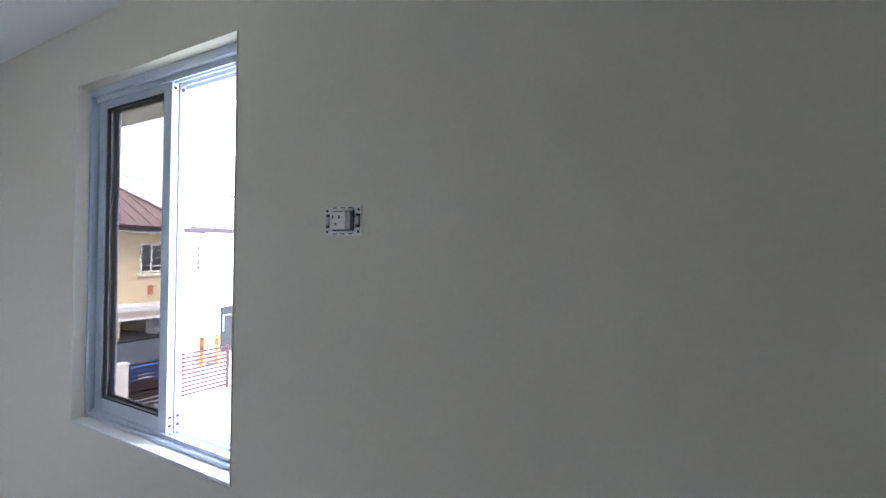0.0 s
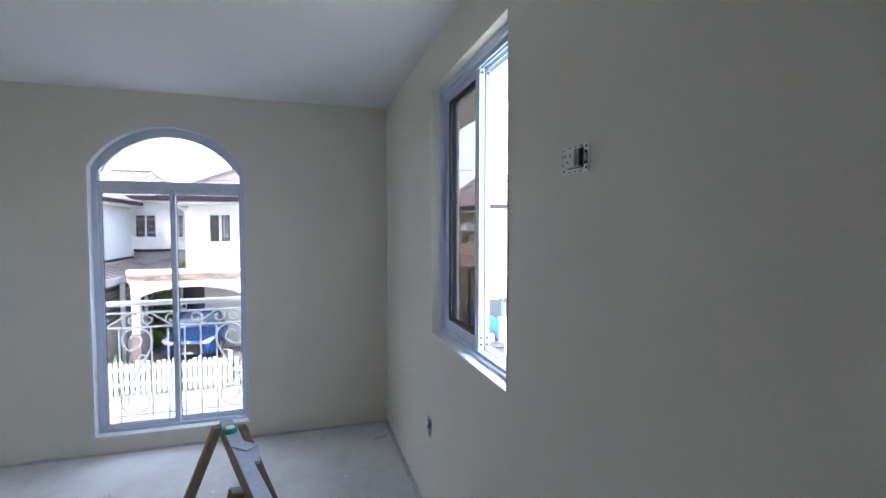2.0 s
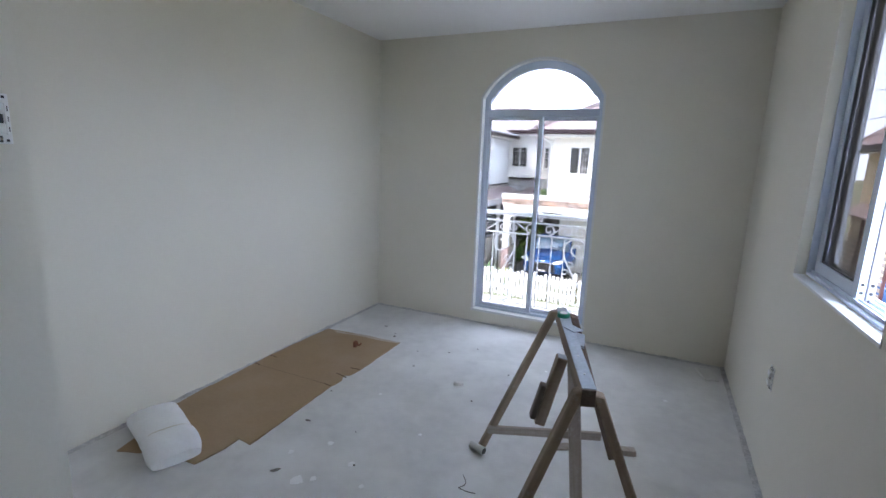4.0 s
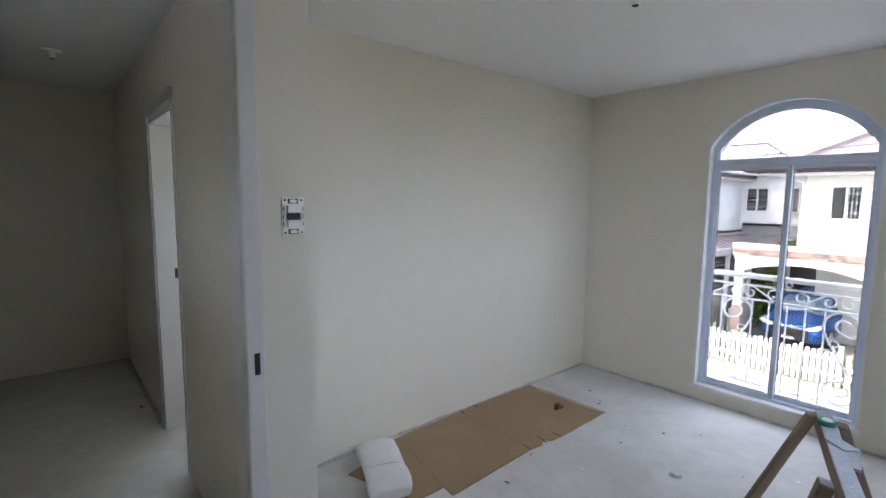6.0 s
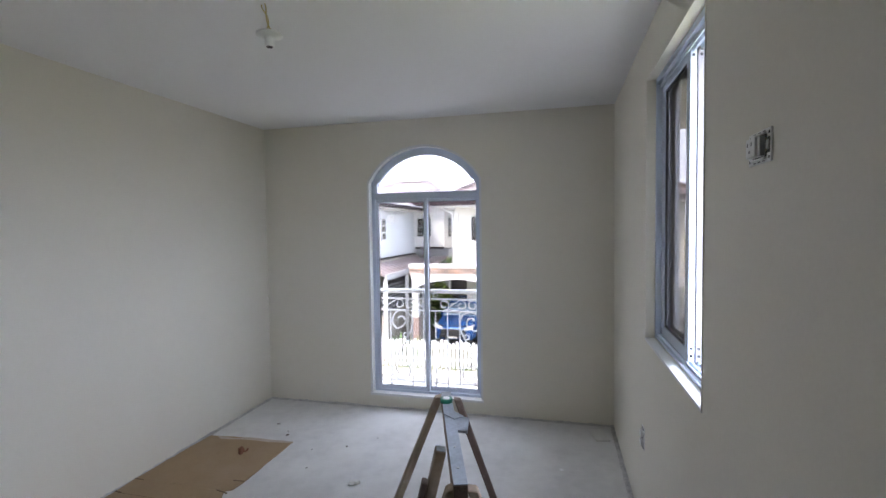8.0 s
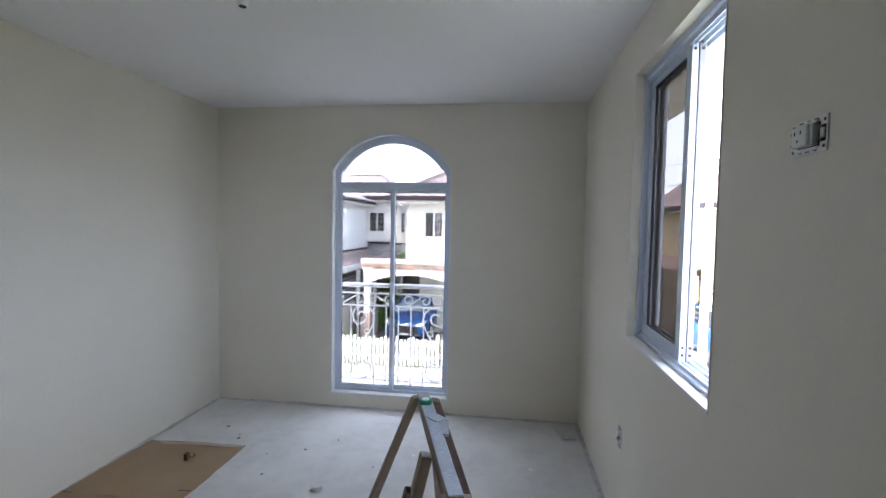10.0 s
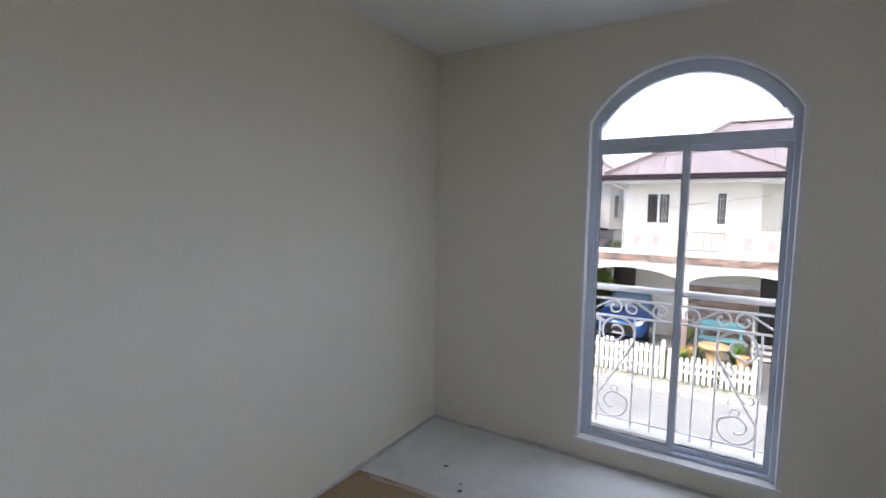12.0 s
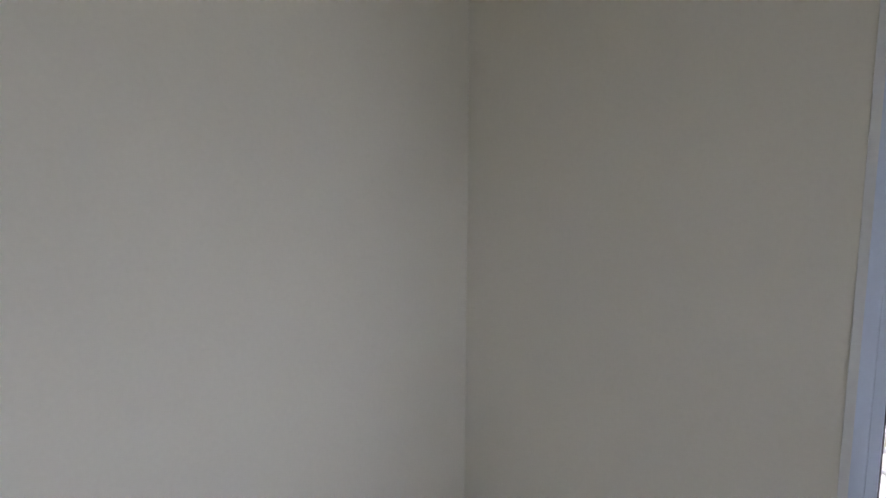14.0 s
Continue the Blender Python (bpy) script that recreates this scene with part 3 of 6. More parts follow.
door_frame("door_2", "white painted door frame of the small room off the hall", [
    ("jamb", (-1.12, -1.08, -3.478, -3.345, 0, 2.14, 0.004), M_JAMB, ""),
    ("jamb", (-0.41, -0.37, -3.478, -3.345, 0, 2.14, 0.004), M_JAMB, ""),
    ("head", (-1.08, -0.41, -3.478, -3.345, 2.1, 2.16, 0.004), M_JAMB, ""),
    ("casing", (-1.17, -1.1, -3.488, -3.47, 0, 2.22, 0.005), M_JAMB, ""),
    ("casing", (-1.1, -0.36, -3.488, -3.47, 2.15, 2.22, 0.005), M_JAMB, ""),
    ("strike_plate", (-1.081, -1.078, -3.37, -3.35, 1.07, 1.14, 0.001), M_DARK, "dark steel strike plate")])


# ---- sawhorse ----
def timber(name, p, q, w, d, side, material, parent, label="", bev=0.004, cut=0.0):
    """A sawn timber of its own from p to q: w along side, d across; cut slants its upper end."""
    p, q = Vector(p), Vector(q)
    ax = (q - p).normalized()
    sx = (Vector(side) - ax * ax.dot(Vector(side))).normalized()
    sy = ax.cross(sx)
    m = Matrix((sx, sy, ax)).transposed().to_4x4()
    m.translation = p
    n = (q - p).length
    bm = box(-w / 2, w / 2, -d / 2, d / 2, 0, n)
    cuts = max(2, int(n / 0.09))
    bmesh.ops.bevel(bm, geom=bm.edges[:], offset=bev, segments=1, affect="EDGES")
    for k in range(1, cuts):
        bmesh.ops.bisect_plane(bm, geom=bm.verts[:] + bm.edges[:] + bm.faces[:], plane_co=(0, 0, n * k / cuts), plane_no=(0, 0, 1))
    for v in bm.verts:
        if v.co.z > n - bev * 1.5:
            v.co.z += cut * v.co.y / d
        j = noise.noise(Vector((v.co.z * 6, n * 7 + v.co.x * 30, v.co.y * 30)))
        v.co.x += 0.0016 * j
        v.co.y += 0.0016 * noise.noise(Vector((v.co.z * 5 + 9, v.co.x * 30, n * 3)))
    ob = part(name, bm, material, parent, label)
    top = parent
    while top.parent:
        top = top.parent
    m.translation -= top.location
    ob.matrix_basis = m if parent is top else parent.matrix_basis.inverted() @ m
    return ob


def sawhorse():
    s = thing("sawhorse", "weathered wooden trestle with splayed legs spattered with plaster", "sawhorse", (2.3, -2.1, 0))
    near, far = Vector((2.425, -2.50, 0.757)), Vector((2.172, -1.665, 0.757))
    rid = (far - near).normalized()
    acr = Vector((rid.y, -rid.x, 0))
    rb = timber("ridge_beam", near, far, 0.05, 0.066, acr, M_WOOD, s, "top timber dusted with grey plaster")
    timber("plaster_crust", near + Vector((0, 0, 0.0338)), far + Vector((0, 0, 0.0338)), 0.049, 0.004, acr, M_DUSTWOOD, rb, "uneven blue-grey plaster crust", 0.001)
    timber("end_grain", near - rid * 0.003, near + rid * 0.001, 0.046, 0.060, acr, M_WOODD, rb, "dark end grain", 0.001)
    legs = ((near - acr * 0.026 + rid * 0.03, (2.138, -2.60), M_WOOD, 0.772, -0.025), (near + acr * 0.042 + rid * 0.05, (2.742, -2.40), M_WOOD, 0.752, 0.02),
            (far - acr * 0.036 - rid * 0.03, (1.845, -1.862), M_WOOD, 0.785, -0.02), (far + acr * 0.055 - rid * 0.06, (2.488, -1.610), M_WOODD, 0.775, 0.02))
    for t, foot, m, zt, cut in legs:
        timber("leg", Vector((*foot, 0.004)), Vector((t.x, t.y, zt)), 0.051, 0.034, rid, m, s, cut=cut)
    a = Vector((1.845, -1.862, 0)).lerp(Vector((far.x, far.y, 0.775)), 0.17) - acr * 0.012
    b = Vector((2.484, -1.610, 0)).lerp(Vector((far.x, far.y, 0.775)), 0.17) - acr * 0.012
    timber("stretcher", a - rid * 0.03 - (b - a).normalized() * 0.02, b - rid * 0.03, 0.02, 0.045, rid, M_WOODL, s)
    mid = near.lerp(far, 0.40)
    timber("post", (mid.x + 0.07, mid.y + 0.02, 0.004), (mid.x, mid.y, 0.724), 0.05, 0.022, acr, M_WOODL, s, "pale upright board spattered with paint")
    # short offcut nailed beside the beam, a dark block behind its foot
    p0 = near.lerp(far, 0.36) - acr * 0.052 + Vector((0, 0, 0.006))
    p1 = near.lerp(far, 0.36) - acr * 0.122 + Vector((0, 0, -0.292))
    o = timber("offcut", p1, p0, 0.05, 0.042, rid, M_WOOD, s, "short nailed offcut with worn pale end")
    d = (p1 - p0).normalized()
    timber("spacer", p0 + d * 0.285 - acr * 0.034 + rid * 0.004, p0 + d * 0.13 - acr * 0.034 + rid * 0.004, 0.045, 0.024, rid, M_WOODD, o, "dark wooden spacer")
    part("end_dust", box(-0.022, 0.022, -0.018, 0.018, 0, 0.003, 0.001), M_DUSTWOOD, o, "pale dusty end").location = (0, 0, (p0 - p1).length - 0.001)
    for k in (0.12, 0.3):
        part("nail", lathe(bmesh.new(), [(0.0045, 0.0), (0.0045, 0.003)], n=8), M_STEEL, rb).matrix_basis = rb.matrix_basis.inverted() @ Matrix.Translation(near.lerp(far, k) + Vector((0, 0, 0.0355)) - s.location)
    return s


sawhorse()
solid("tape_roll", lathe(bmesh.new(), [(0.019, 0.0), (0.029, 0.0), (0.030, 0.002), (0.030, 0.019), (0.029, 0.021), (0.019, 0.021), (0.018, 0.010)], (2.208, -1.80, 0.7905), 28), M_GREEN, "roll of green masking tape lying on the trestle", "tape roll")
solid("tape_core", lathe(bmesh.new(), [(0.0135, 0.0), (0.0175, 0.0), (0.0175, 0.023), (0.0135, 0.023)], (2.208, -1.80, 0.7908), 24), M_WHITEP, "white cardboard core inside the tape roll", "tape core")
bm = bmesh.new()
beam(bm, (2.245, -1.93, 0.797), (2.31, -1.985, 0.797), 0.055, 0.004, (1, 1, 0), 0.001)
solid("scraper_blade", bm, M_DUSTWOOD, "bent grey plaster-crusted scraper strip on the trestle", "scraper")
bm = bmesh.new()
prism(bm, [(2.222, -1.72), (2.31, -1.75), (2.33, -1.90), (2.255, -1.90)], 0.69, 0.702, "z")
solid("plastic_sheet", bm, M_DUSTWOOD, "blue-grey offcut hanging under the trestle's end", "offcut")


# ---- cardboard and the things on the floor ----
def sheet(name, outline, z, th, label, material=M_CARD, curl=0.01, seed=1):
    """A flat sheet with a finely broken, slightly lifted outline."""
    rg = random.Random(seed)
    pts = []
    for i, p in enumerate(outline):
        q = outline[(i + 1) % len(outline)]
        n = max(1, int(math.dist(p, q) / 0.05))
        for k in range(n):
            f = k / n
            j = 0.0 if k == 0 else 0.003
            pts.append((p[0] + (q[0] - p[0]) * f + rg.uniform(-j, j), p[1] + (q[1] - p[1]) * f + rg.uniform(-j, j)))
    cx, cy = sum(p[0] for p in pts) / len(pts), sum(p[1] for p in pts) / len(pts)
    bm = bmesh.new()
    rings = []
    for s in (1.0, 0.9, 0.5):
        rings.append([(cx + (x - cx) * s, cy + (y - cy) * s, z + (max(0, noise.noise(Vector((x * 4, y * 4, seed)))) * curl if s == 1.0 else 0)) for x, y in pts])
    up = [[bm.verts.new((x, y, h + th)) for x, y, h in r] for r in rings]
    lo = [bm.verts.new((x, y, h)) for x, y, h in rings[0]]
    n = len(pts)
    for a, b in zip(up, up[1:]):
        for k in range(n):
            bm.faces.new((a[k], a[(k + 1) % n], b[(k + 1) % n], b[k]))
    bm.faces.new(up[-1])
    for k in range(n):
        bm.faces.new((lo[k], lo[(k + 1) % n], up[0][(k + 1) % n], up[0][k]))
    bm.faces.new(lo[::-1])
    return bm


cb = thing("cardboard_sheet", "flattened brown cardboard box laid along the wall", "cardboard", (0.4, -1.7, 0))
sub("far_panel", sheet("", [(0.035, -0.862), (0.744, -0.822), (0.75, -1.40), (0.738, -1.50), (0.70, -1.53), (0.012, -1.525)], 0.001, 0.006, "", seed=2), M_CARD, cb)
sub("near_panel", sheet("", [(0.012, -1.5265), (0.70, -1.5315), (0.735, -1.60), (0.722, -1.70), (0.752, -2.41), (0.66, -2.40), (0.05, -2.29)], 0.001, 0.006, "", seed=3), M_CARD, cb)
sub("flap", sheet("", [(0.05, -2.27), (0.66, -2.385), (0.665, -2.50), (0.64, -2.65), (0.45, -2.66), (0.21, -2.76), (0.17, -2.62), (0.06, -2.56)], 0.001, 0.005, "", curl=0.004, seed=4), M_CARD, cb, "torn flap under the roll")
for a, b in (((0.012, -1.53), (0.09, -1.535)), ((0.64, -1.53), (0.735, -1.55)), ((0.02, -1.68), (0.075, -1.69)), ((0.66, -1.69), (0.722, -1.70)), ((0.67, -1.41), (0.745, -1.405))):
    sub("slot_tear", beam(bmesh.new(), (*a, 0.0075), (*b, 0.0085), 0.008, 0.004, (0, 1, 0), 0), M_CARDE, cb, "dark torn slot")
sub("peeled_edge", sheet("", [(0.10, -0.868), (0.40, -0.838), (0.738, -0.826), (0.742, -0.848), (0.55, -0.872), (0.33, -0.878), (0.16, -0.905)], 0.0072, 0.0015, "", curl=0.004, seed=6), M_CARDP, cb, "pale strip where the top layer is peeled off")
bm = bmesh.new()
beam(bm, (0.075, -1.69, 0.0068), (0.66, -1.69, 0.0068), 0.003, 0.001, (0, 1, 0), 0)
sub("crease", bm, M_CARDE, cb)


def foam_roll():
    r = thing("foam_roll", "folded bundle of white foam sheet tied with string on cardboard", "foam roll", (0.32, -2.55, 0.007))
    a, b = Vector((0.105, -2.505, 0)), Vector((0.575, -2.692, 0))
    ax = (b - a).normalized()
    sd = Vector((ax.y, -ax.x, 0))
    bm = bmesh.new()
    rings = []
    n, m = 40, 30
    for i in range(m + 1):
        f = i / m
        e = min(f, 1 - f)
        sh = 0.90 + 0.10 * min(1.0, e / 0.06)
        hh = 0.45 + 0.55 * math.sin(min(1.0, e / 0.16) * math.pi / 2)
        tie = 1 - 0.12 * math.exp(-((f - 0.68) / 0.03) ** 2) - 0.03 * math.exp(-((f - 0.2) / 0.03) ** 2)
        ring = []
        for k in range(n):
            t = 2 * math.pi * k / n
            wob = 1 + 0.05 * noise.noise(Vector((f * 3, math.cos(t) * 1.2, math.sin(t) * 1.2)))
            cu, cv = math.cos(t), math.sin(t)
            e4 = (abs(cu) ** 3.2 + abs(cv) ** 3.2) ** (-1 / 3.2)
            u, h = cu * e4 * 0.122 * sh * tie * wob, cv * e4 * 0.062 * hh * tie * wob
            ring.append(bm.verts.new(a.lerp(b, f) + sd * u + Vector((0, 0, max(0.008, 0.012 + 0.058 * hh + h)))))
        rings.append(ring)
    for u, v in zip(rings, rings[1:]):
        for k in range(n):
            fc = bm.faces.new((u[k], u[(k + 1) % n], v[(k + 1) % n], v[k]))
            fc.smooth = True
    bm.faces.new(rings[0][::-1])
    bm.faces.new(rings[-1])
    sub("roll", bm, M_FOAM, r)
    c = a.lerp(b, 0.68)
    bm = bmesh.new()
    loop = []
    for k in range(41):
        t = 2 * math.pi * k / 40
        cu, cv = math.cos(t), math.sin(t)
        e4 = (abs(cu) ** 3.2 + abs(cv) ** 3.2) ** (-1 / 3.2) * 0.90
        loop.append(c + sd * cu * e4 * 0.118 + Vector((0, 0, max(0.010, 0.070 + cv * e4 * 0.062))))
    sweep(bm, loop, 0.003, 6)
    sub("string", bm, M_STRING, r, "thin beige string")


foam_roll()
bm = bmesh.new()
sweep(bm, [(0.485 + 0.022 * math.cos(t), -1.09 + 0.008 * t, 0.033 + 0.022 * math.sin(t)) for t in (k * 0.3 for k in range(22))], 0.006, 6)
bx(bm, 0.468, 0.492, -1.10, -1.075, 0.0085, 0.055, 0.004)
solid("cardboard_scrap", bm, M_RUST, "small curled scrap of reddish brown card on the sheet", "scrap")

bm = bmesh.new()
d = Vector((0.083, -0.03, 0))
sweep(bm, [Vector((1.795, -1.872, 0.0205)), Vector((1.795, -1.872, 0.0205)) + d], 0.020, 24)
tube = solid("steel_tube", bm, M_STEEL, "short shiny metal tube lying by the trestle's foot", "metal tube")
# the tube is solid; a black disc imitates its shaded inside
part("tube_mouth", sweep(bmesh.new(), [Vector((1.795, -1.872, 0.0205)) + d * 1.0, Vector((1.795, -1.872, 0.0205)) + d * 1.012], 0.0165, 20), M_DARK, tube, "black disc standing in for the shade inside the tube")
solid("wood_block", beam(bmesh.new(), (2.53, -1.545, 0.017), (2.60, -1.52, 0.017), 0.045, 0.032, (0, 1, 0)), M_WOODL, "small wooden block by the trestle's leg", "wood block")
solid("wood_shim", beam(bmesh.new(), (2.20, -1.66, 0.006), (2.275, -1.62, 0.006), 0.06, 0.01, (0, 1, 0)), M_WOODL, "thin wooden offcut under the trestle", "offcut")
bm = bmesh.new()
beam(bm, (3.01, -0.12, 0.010), (3.06, -0.33, 0.016), 0.11, 0.016, (1, 0, 0), 0.006)
solid("folded_paper", bm, M_PAPER, "flat folded white paper sack in the corner", "paper")


def chip(name, x, y, s, material, label, cat, seed, h=0.006, long=1.0, turn=0.0):
    rg = random.Random(seed)
    bm = bmesh.new()
    n = 7
    pts = []
    for k in range(n):
        t = 2 * math.pi * k / n
        rr = s * rg.uniform(0.6, 1.0)
        u, v = rr * math.cos(t) * long, rr * math.sin(t)
        pts.append((x + u * math.cos(turn) - v * math.sin(turn), y + u * math.sin(turn) + v * math.cos(turn)))
    lo = [bm.verts.new((*p, 0.0005)) for p in pts]
    up = [bm.verts.new((x + (p[0] - x) * 0.85, y + (p[1] - y) * 0.85, h * rg.uniform(0.5, 1.2))) for p in pts]
    bm.faces.new(up)
    bm.faces.new(lo[::-1])
    for k in range(n):
        bm.faces.new((lo[k], lo[(k + 1) % n], up[(k + 1) % n], up[k]))
    return solid(name, bm, material, label, cat, "bits on the floor")


chip("paper_scrap", 1.46, -1.256, 0.035, M_PAPER, "crumpled white paper scrap on the floor", "paper", 3, 0.02, 1.4, 0.3)
for k, (x, y, s, lg, tn) in enumerate(((0.434, -0.545, 0.012, 2, 0.2), (0.627, -0.717, 0.018, 1.6, 1.2), (0.60, -0.66, 0.009, 1, 0), (1.181, -0.797, 0.012, 1.5, 0.6), (1.015, -2.498, 0.018, 2.4, 0.9), (0.86, -2.083, 0.012, 2.6, 0.1), (0.757, -1.74, 0.01, 1, 0), (1.33, -2.29, 0.009, 1.2, 0.3), (1.17, -2.05, 0.008, 1, 0.3), (1.05, -1.15, 0.008, 2, 0.5), (1.62, -1.42, 0.007, 1.3, 1.0), (1.36, -0.62, 0.008, 1.6, 2.2), (-1.61, -3.55, 0.025, 1.2, 0.4), (0.95, -0.9, 0.007, 1.4, 2.0), (1.72, -0.95, 0.007, 1.2, 0.5))):
    chip("debris_flake", x, y, s * 0.7, M_DEBRIS, "small dark flake of rubbish on concrete", "debris", 20 + k, 0.006, lg, tn)
for k, (x, y, s) in enumerate(((1.112, -2.196, 0.022), (1.313, -2.287, 0.024), (1.154, -2.503, 0.04), (1.217, -2.461, 0.022), (0.979, -2.35, 0.02), (1.45, -2.40, 0.018), (1.06, -1.62, 0.014), (1.5, -1.9, 0.014), (2.75, -0.8, 0.02), (1.95, -0.75, 0.016))):
    chip("plaster_drop", x, y, s, M_FOAM, "dried white plaster drop on concrete", "plaster", 60 + k, 0.003)
bm = bmesh.new()
sweep(bm, [(1.86 + 0.02 * math.sin(k * 0.5), -2.2 + 0.012 * k, 0.004 + 0.003 * (k % 2)) for k in range(9)], 0.002, 5)
sweep(bm, [(1.862, -2.2, 0.004), (1.90, -2.215, 0.012), (1.945, -2.20, 0.004)], 0.002, 5)
solid("wire_scrap", bm, M_DEBRIS, "bent bit of thin wire on the floor", "wire")


# ---- electrical fittings ----
def on_wall(base, u, v, n):
    """Places boxes given along a wall's own axes."""
    base, u, v, n = Vector(base), Vector(u), Vector(v), Vector(n)

    def mk(a0, a1, b0, b1, c0, c1, bev=0.0):
        bm = box(a0, a1, b0, b1, c0, c1, bev)
        for w in bm.verts:
            w.co = base + u * w.co.x + v * w.co.y + n * w.co.z
        return bm
    return mk


def fitting(name, label, cat, base, u, v, n, kind):
    """A mounting strap without its cover plate: long side along u."""
    t = thing(name, label, cat, base)
    mk = on_wall((0, 0, 0), u, v, n)
    L, S = 0.058, 0.036
    bm = mk(-L, L, -S, S, 0.0, 0.004, 0.0015)
    part("strap", bm, M_WHITEP, t, "white plastic mounting strap")
    # flat black plates imitate the shade in recesses, holes and slots
    for e in (-1, 1):
        part("recess", mk(-0.0075 + e * 0.047, 0.0075 + e * 0.047, -0.0165, 0.0165, 0.0035, 0.0046), M_DARK, t, "black plate painted as shade round the fixing tab")
        b2 = mk(-0.005 + e * 0.047, 0.005 + e * 0.047, -0.010, 0.010, 0.004, 0.008, 0.001)
        p = part("slot_tab", b2, M_STEEL, t, "zinc fixing tab")
        for f in (-1, 1):
            part("screw", mk(-0.0028 + e * 0.047, 0.0028 + e * 0.047, f * 0.012 - 0.0028, f * 0.012 + 0.0028, 0.008, 0.0105, 0.001), M_BRASS, p)
            part("hole", mk(-0.003 + e * 0.05, 0.003 + e * 0.05, f * 0.026 - 0.003, f * 0.026 + 0.003, 0.0036, 0.0046), M_DARK, t)
    for f in (-1, 1):
        part("side_rail", mk(-0.036, 0.036, f * 0.0265 - 0.0025, f * 0.0265 + 0.0025, 0.004, 0.009, 0.001), M_WHITEP, t)
        for q in (-0.024, 0.0, 0.024):
            part("clip_slot", mk(q - 0.006, q + 0.006, f * 0.0315 - 0.001, f * 0.0315 + 0.001, 0.0038, 0.0047), M_DARK, t)
    if kind == "outlet":
        # black plate painted as the shade round the socket module
        part("gap_shade_plate", mk(-0.0375, 0.0305, -0.0238, 0.0238, 0.004, 0.0052), M_DARK, t)
        b = part("socket", mk(-0.022, 0.027, -0.021, 0.021, 0.004, 0.021, 0.002), M_WHITEP, t, "white socket module")
        part("end_cap", mk(-0.034, -0.0225, -0.021, 0.021, 0.004, 0.016, 0.001), M_GREYP, t)
        for q, w in ((0.016, 0.0035), (-0.004, 0.0035)):
            part("pin_slot", mk(q - 0.002, q + 0.002, 0.004, 0.012, 0.0212, 0.0216), M_DARK, b)
        part("pin_slot", mk(0.004, 0.009, -0.011, -0.006, 0.0212, 0.0216), M_DARK, b)
    else:
        part("switch", mk(0.011, 0.034, -0.021, 0.021, 0.004, 0.017, 0.002), M_WHITEP, t, "white rocker switch")
        part("gap", mk(-0.0105, 0.0105, -0.021, 0.021, 0.004, 0.007), M_DARK, t, "empty black middle slot")
        part("switch", mk(-0.034, -0.011, -0.021, 0.021, 0.004, 0.017, 0.002), M_WHITEP, t, "white rocker switch")
    return t


fitting("wall_outlet", "uncovered white wall outlet mounted sideways in its strap", "outlet", (W, -2.795, 1.798), (0, 1, 0), (0, 0, 1), (-1, 0, 0), "outlet")
fitting("wall_outlet", "uncovered low wall outlet mounted upright near the floor", "outlet", (W, -1.365, 0.515), (0, 0, 1), (0, 1, 0), (-1, 0, 0), "switch")
fitting("light_switch", "uncovered twin light switch beside the doorway", "switch", (1.14, -3.444, 1.579), (0, 0, 1), (0, 1, 0), (1, 0, 0), "switch")


def lamp_holder(x, y, z, drop):
    t = thing("lamp_holder", "white porcelain bulb holder hanging on yellow wires" if drop > 0.1 else "white round bulb holder on the hall ceiling", "lamp holder", (x, y, z))
    part("cap", lathe(bmesh.new(), [(0.008, 0.042), (0.032, 0.040), (0.053, 0.032), (0.056, 0.026), (0.053, 0.021), (0.026, 0.016), (0.021, 0.010), (0.0195, -0.021), (0.017, -0.024), (0.0145, -0.022)], n=32), M_WHITEP, t)
    # closed black disc imitates the shaded socket opening
    part("socket_mouth", lathe(bmesh.new(), [(0.0135, -0.0205), (0.0135, -0.0245)], n=20), M_DARK, t, "black disc standing in for the shade inside the empty socket")
    for e in (-1, 1):
        bm = bmesh.new()
        sweep(bm, [(-0.005 * e - 0.022 * f - 0.008 * math.sin(f * 7 + e), 0.004 * e + 0.008 * math.sin(f * 6), 0.04 + drop * f) for f in (k / 10 for k in range(11))], 0.0025, 6)
        part("wire", bm, M_YELLOW, t, "yellow electric wire")


lamp_holder(1.54, -2.165, 2.442, 0.12)
lamp_holder(-1.60, -3.93, 2.561, 0.0)


# ---- outside: own house, balcony ----
struct("eave_soffit", box(W + 0.15, 3.92, BACK, 0.9, 2.54, 2.66), M_HOUSE, "pale painted eave over the side window", "eave")
bm = bmesh.new()
bx(bm, 0.3, 2.85, 0.15, 0.62, -0.25, -0.02)
struct("balcony_ledge", bm, M_PINK, "shallow balcony ledge with a pinkish painted floor", "ledge")
struct("balcony_kerb", box(0.28, 2.87, 0.47, 0.64, -0.02, 0.03, 0.006), M_HOUSEW, "white painted kerb along the balcony's edge", "kerb")
struct("own_wall_below", box(-0.1, W + 0.15, 0.0, 0.15, -2.85, -0.12), M_HOUSEW, "plain outer wall of the lower storey", "wall")


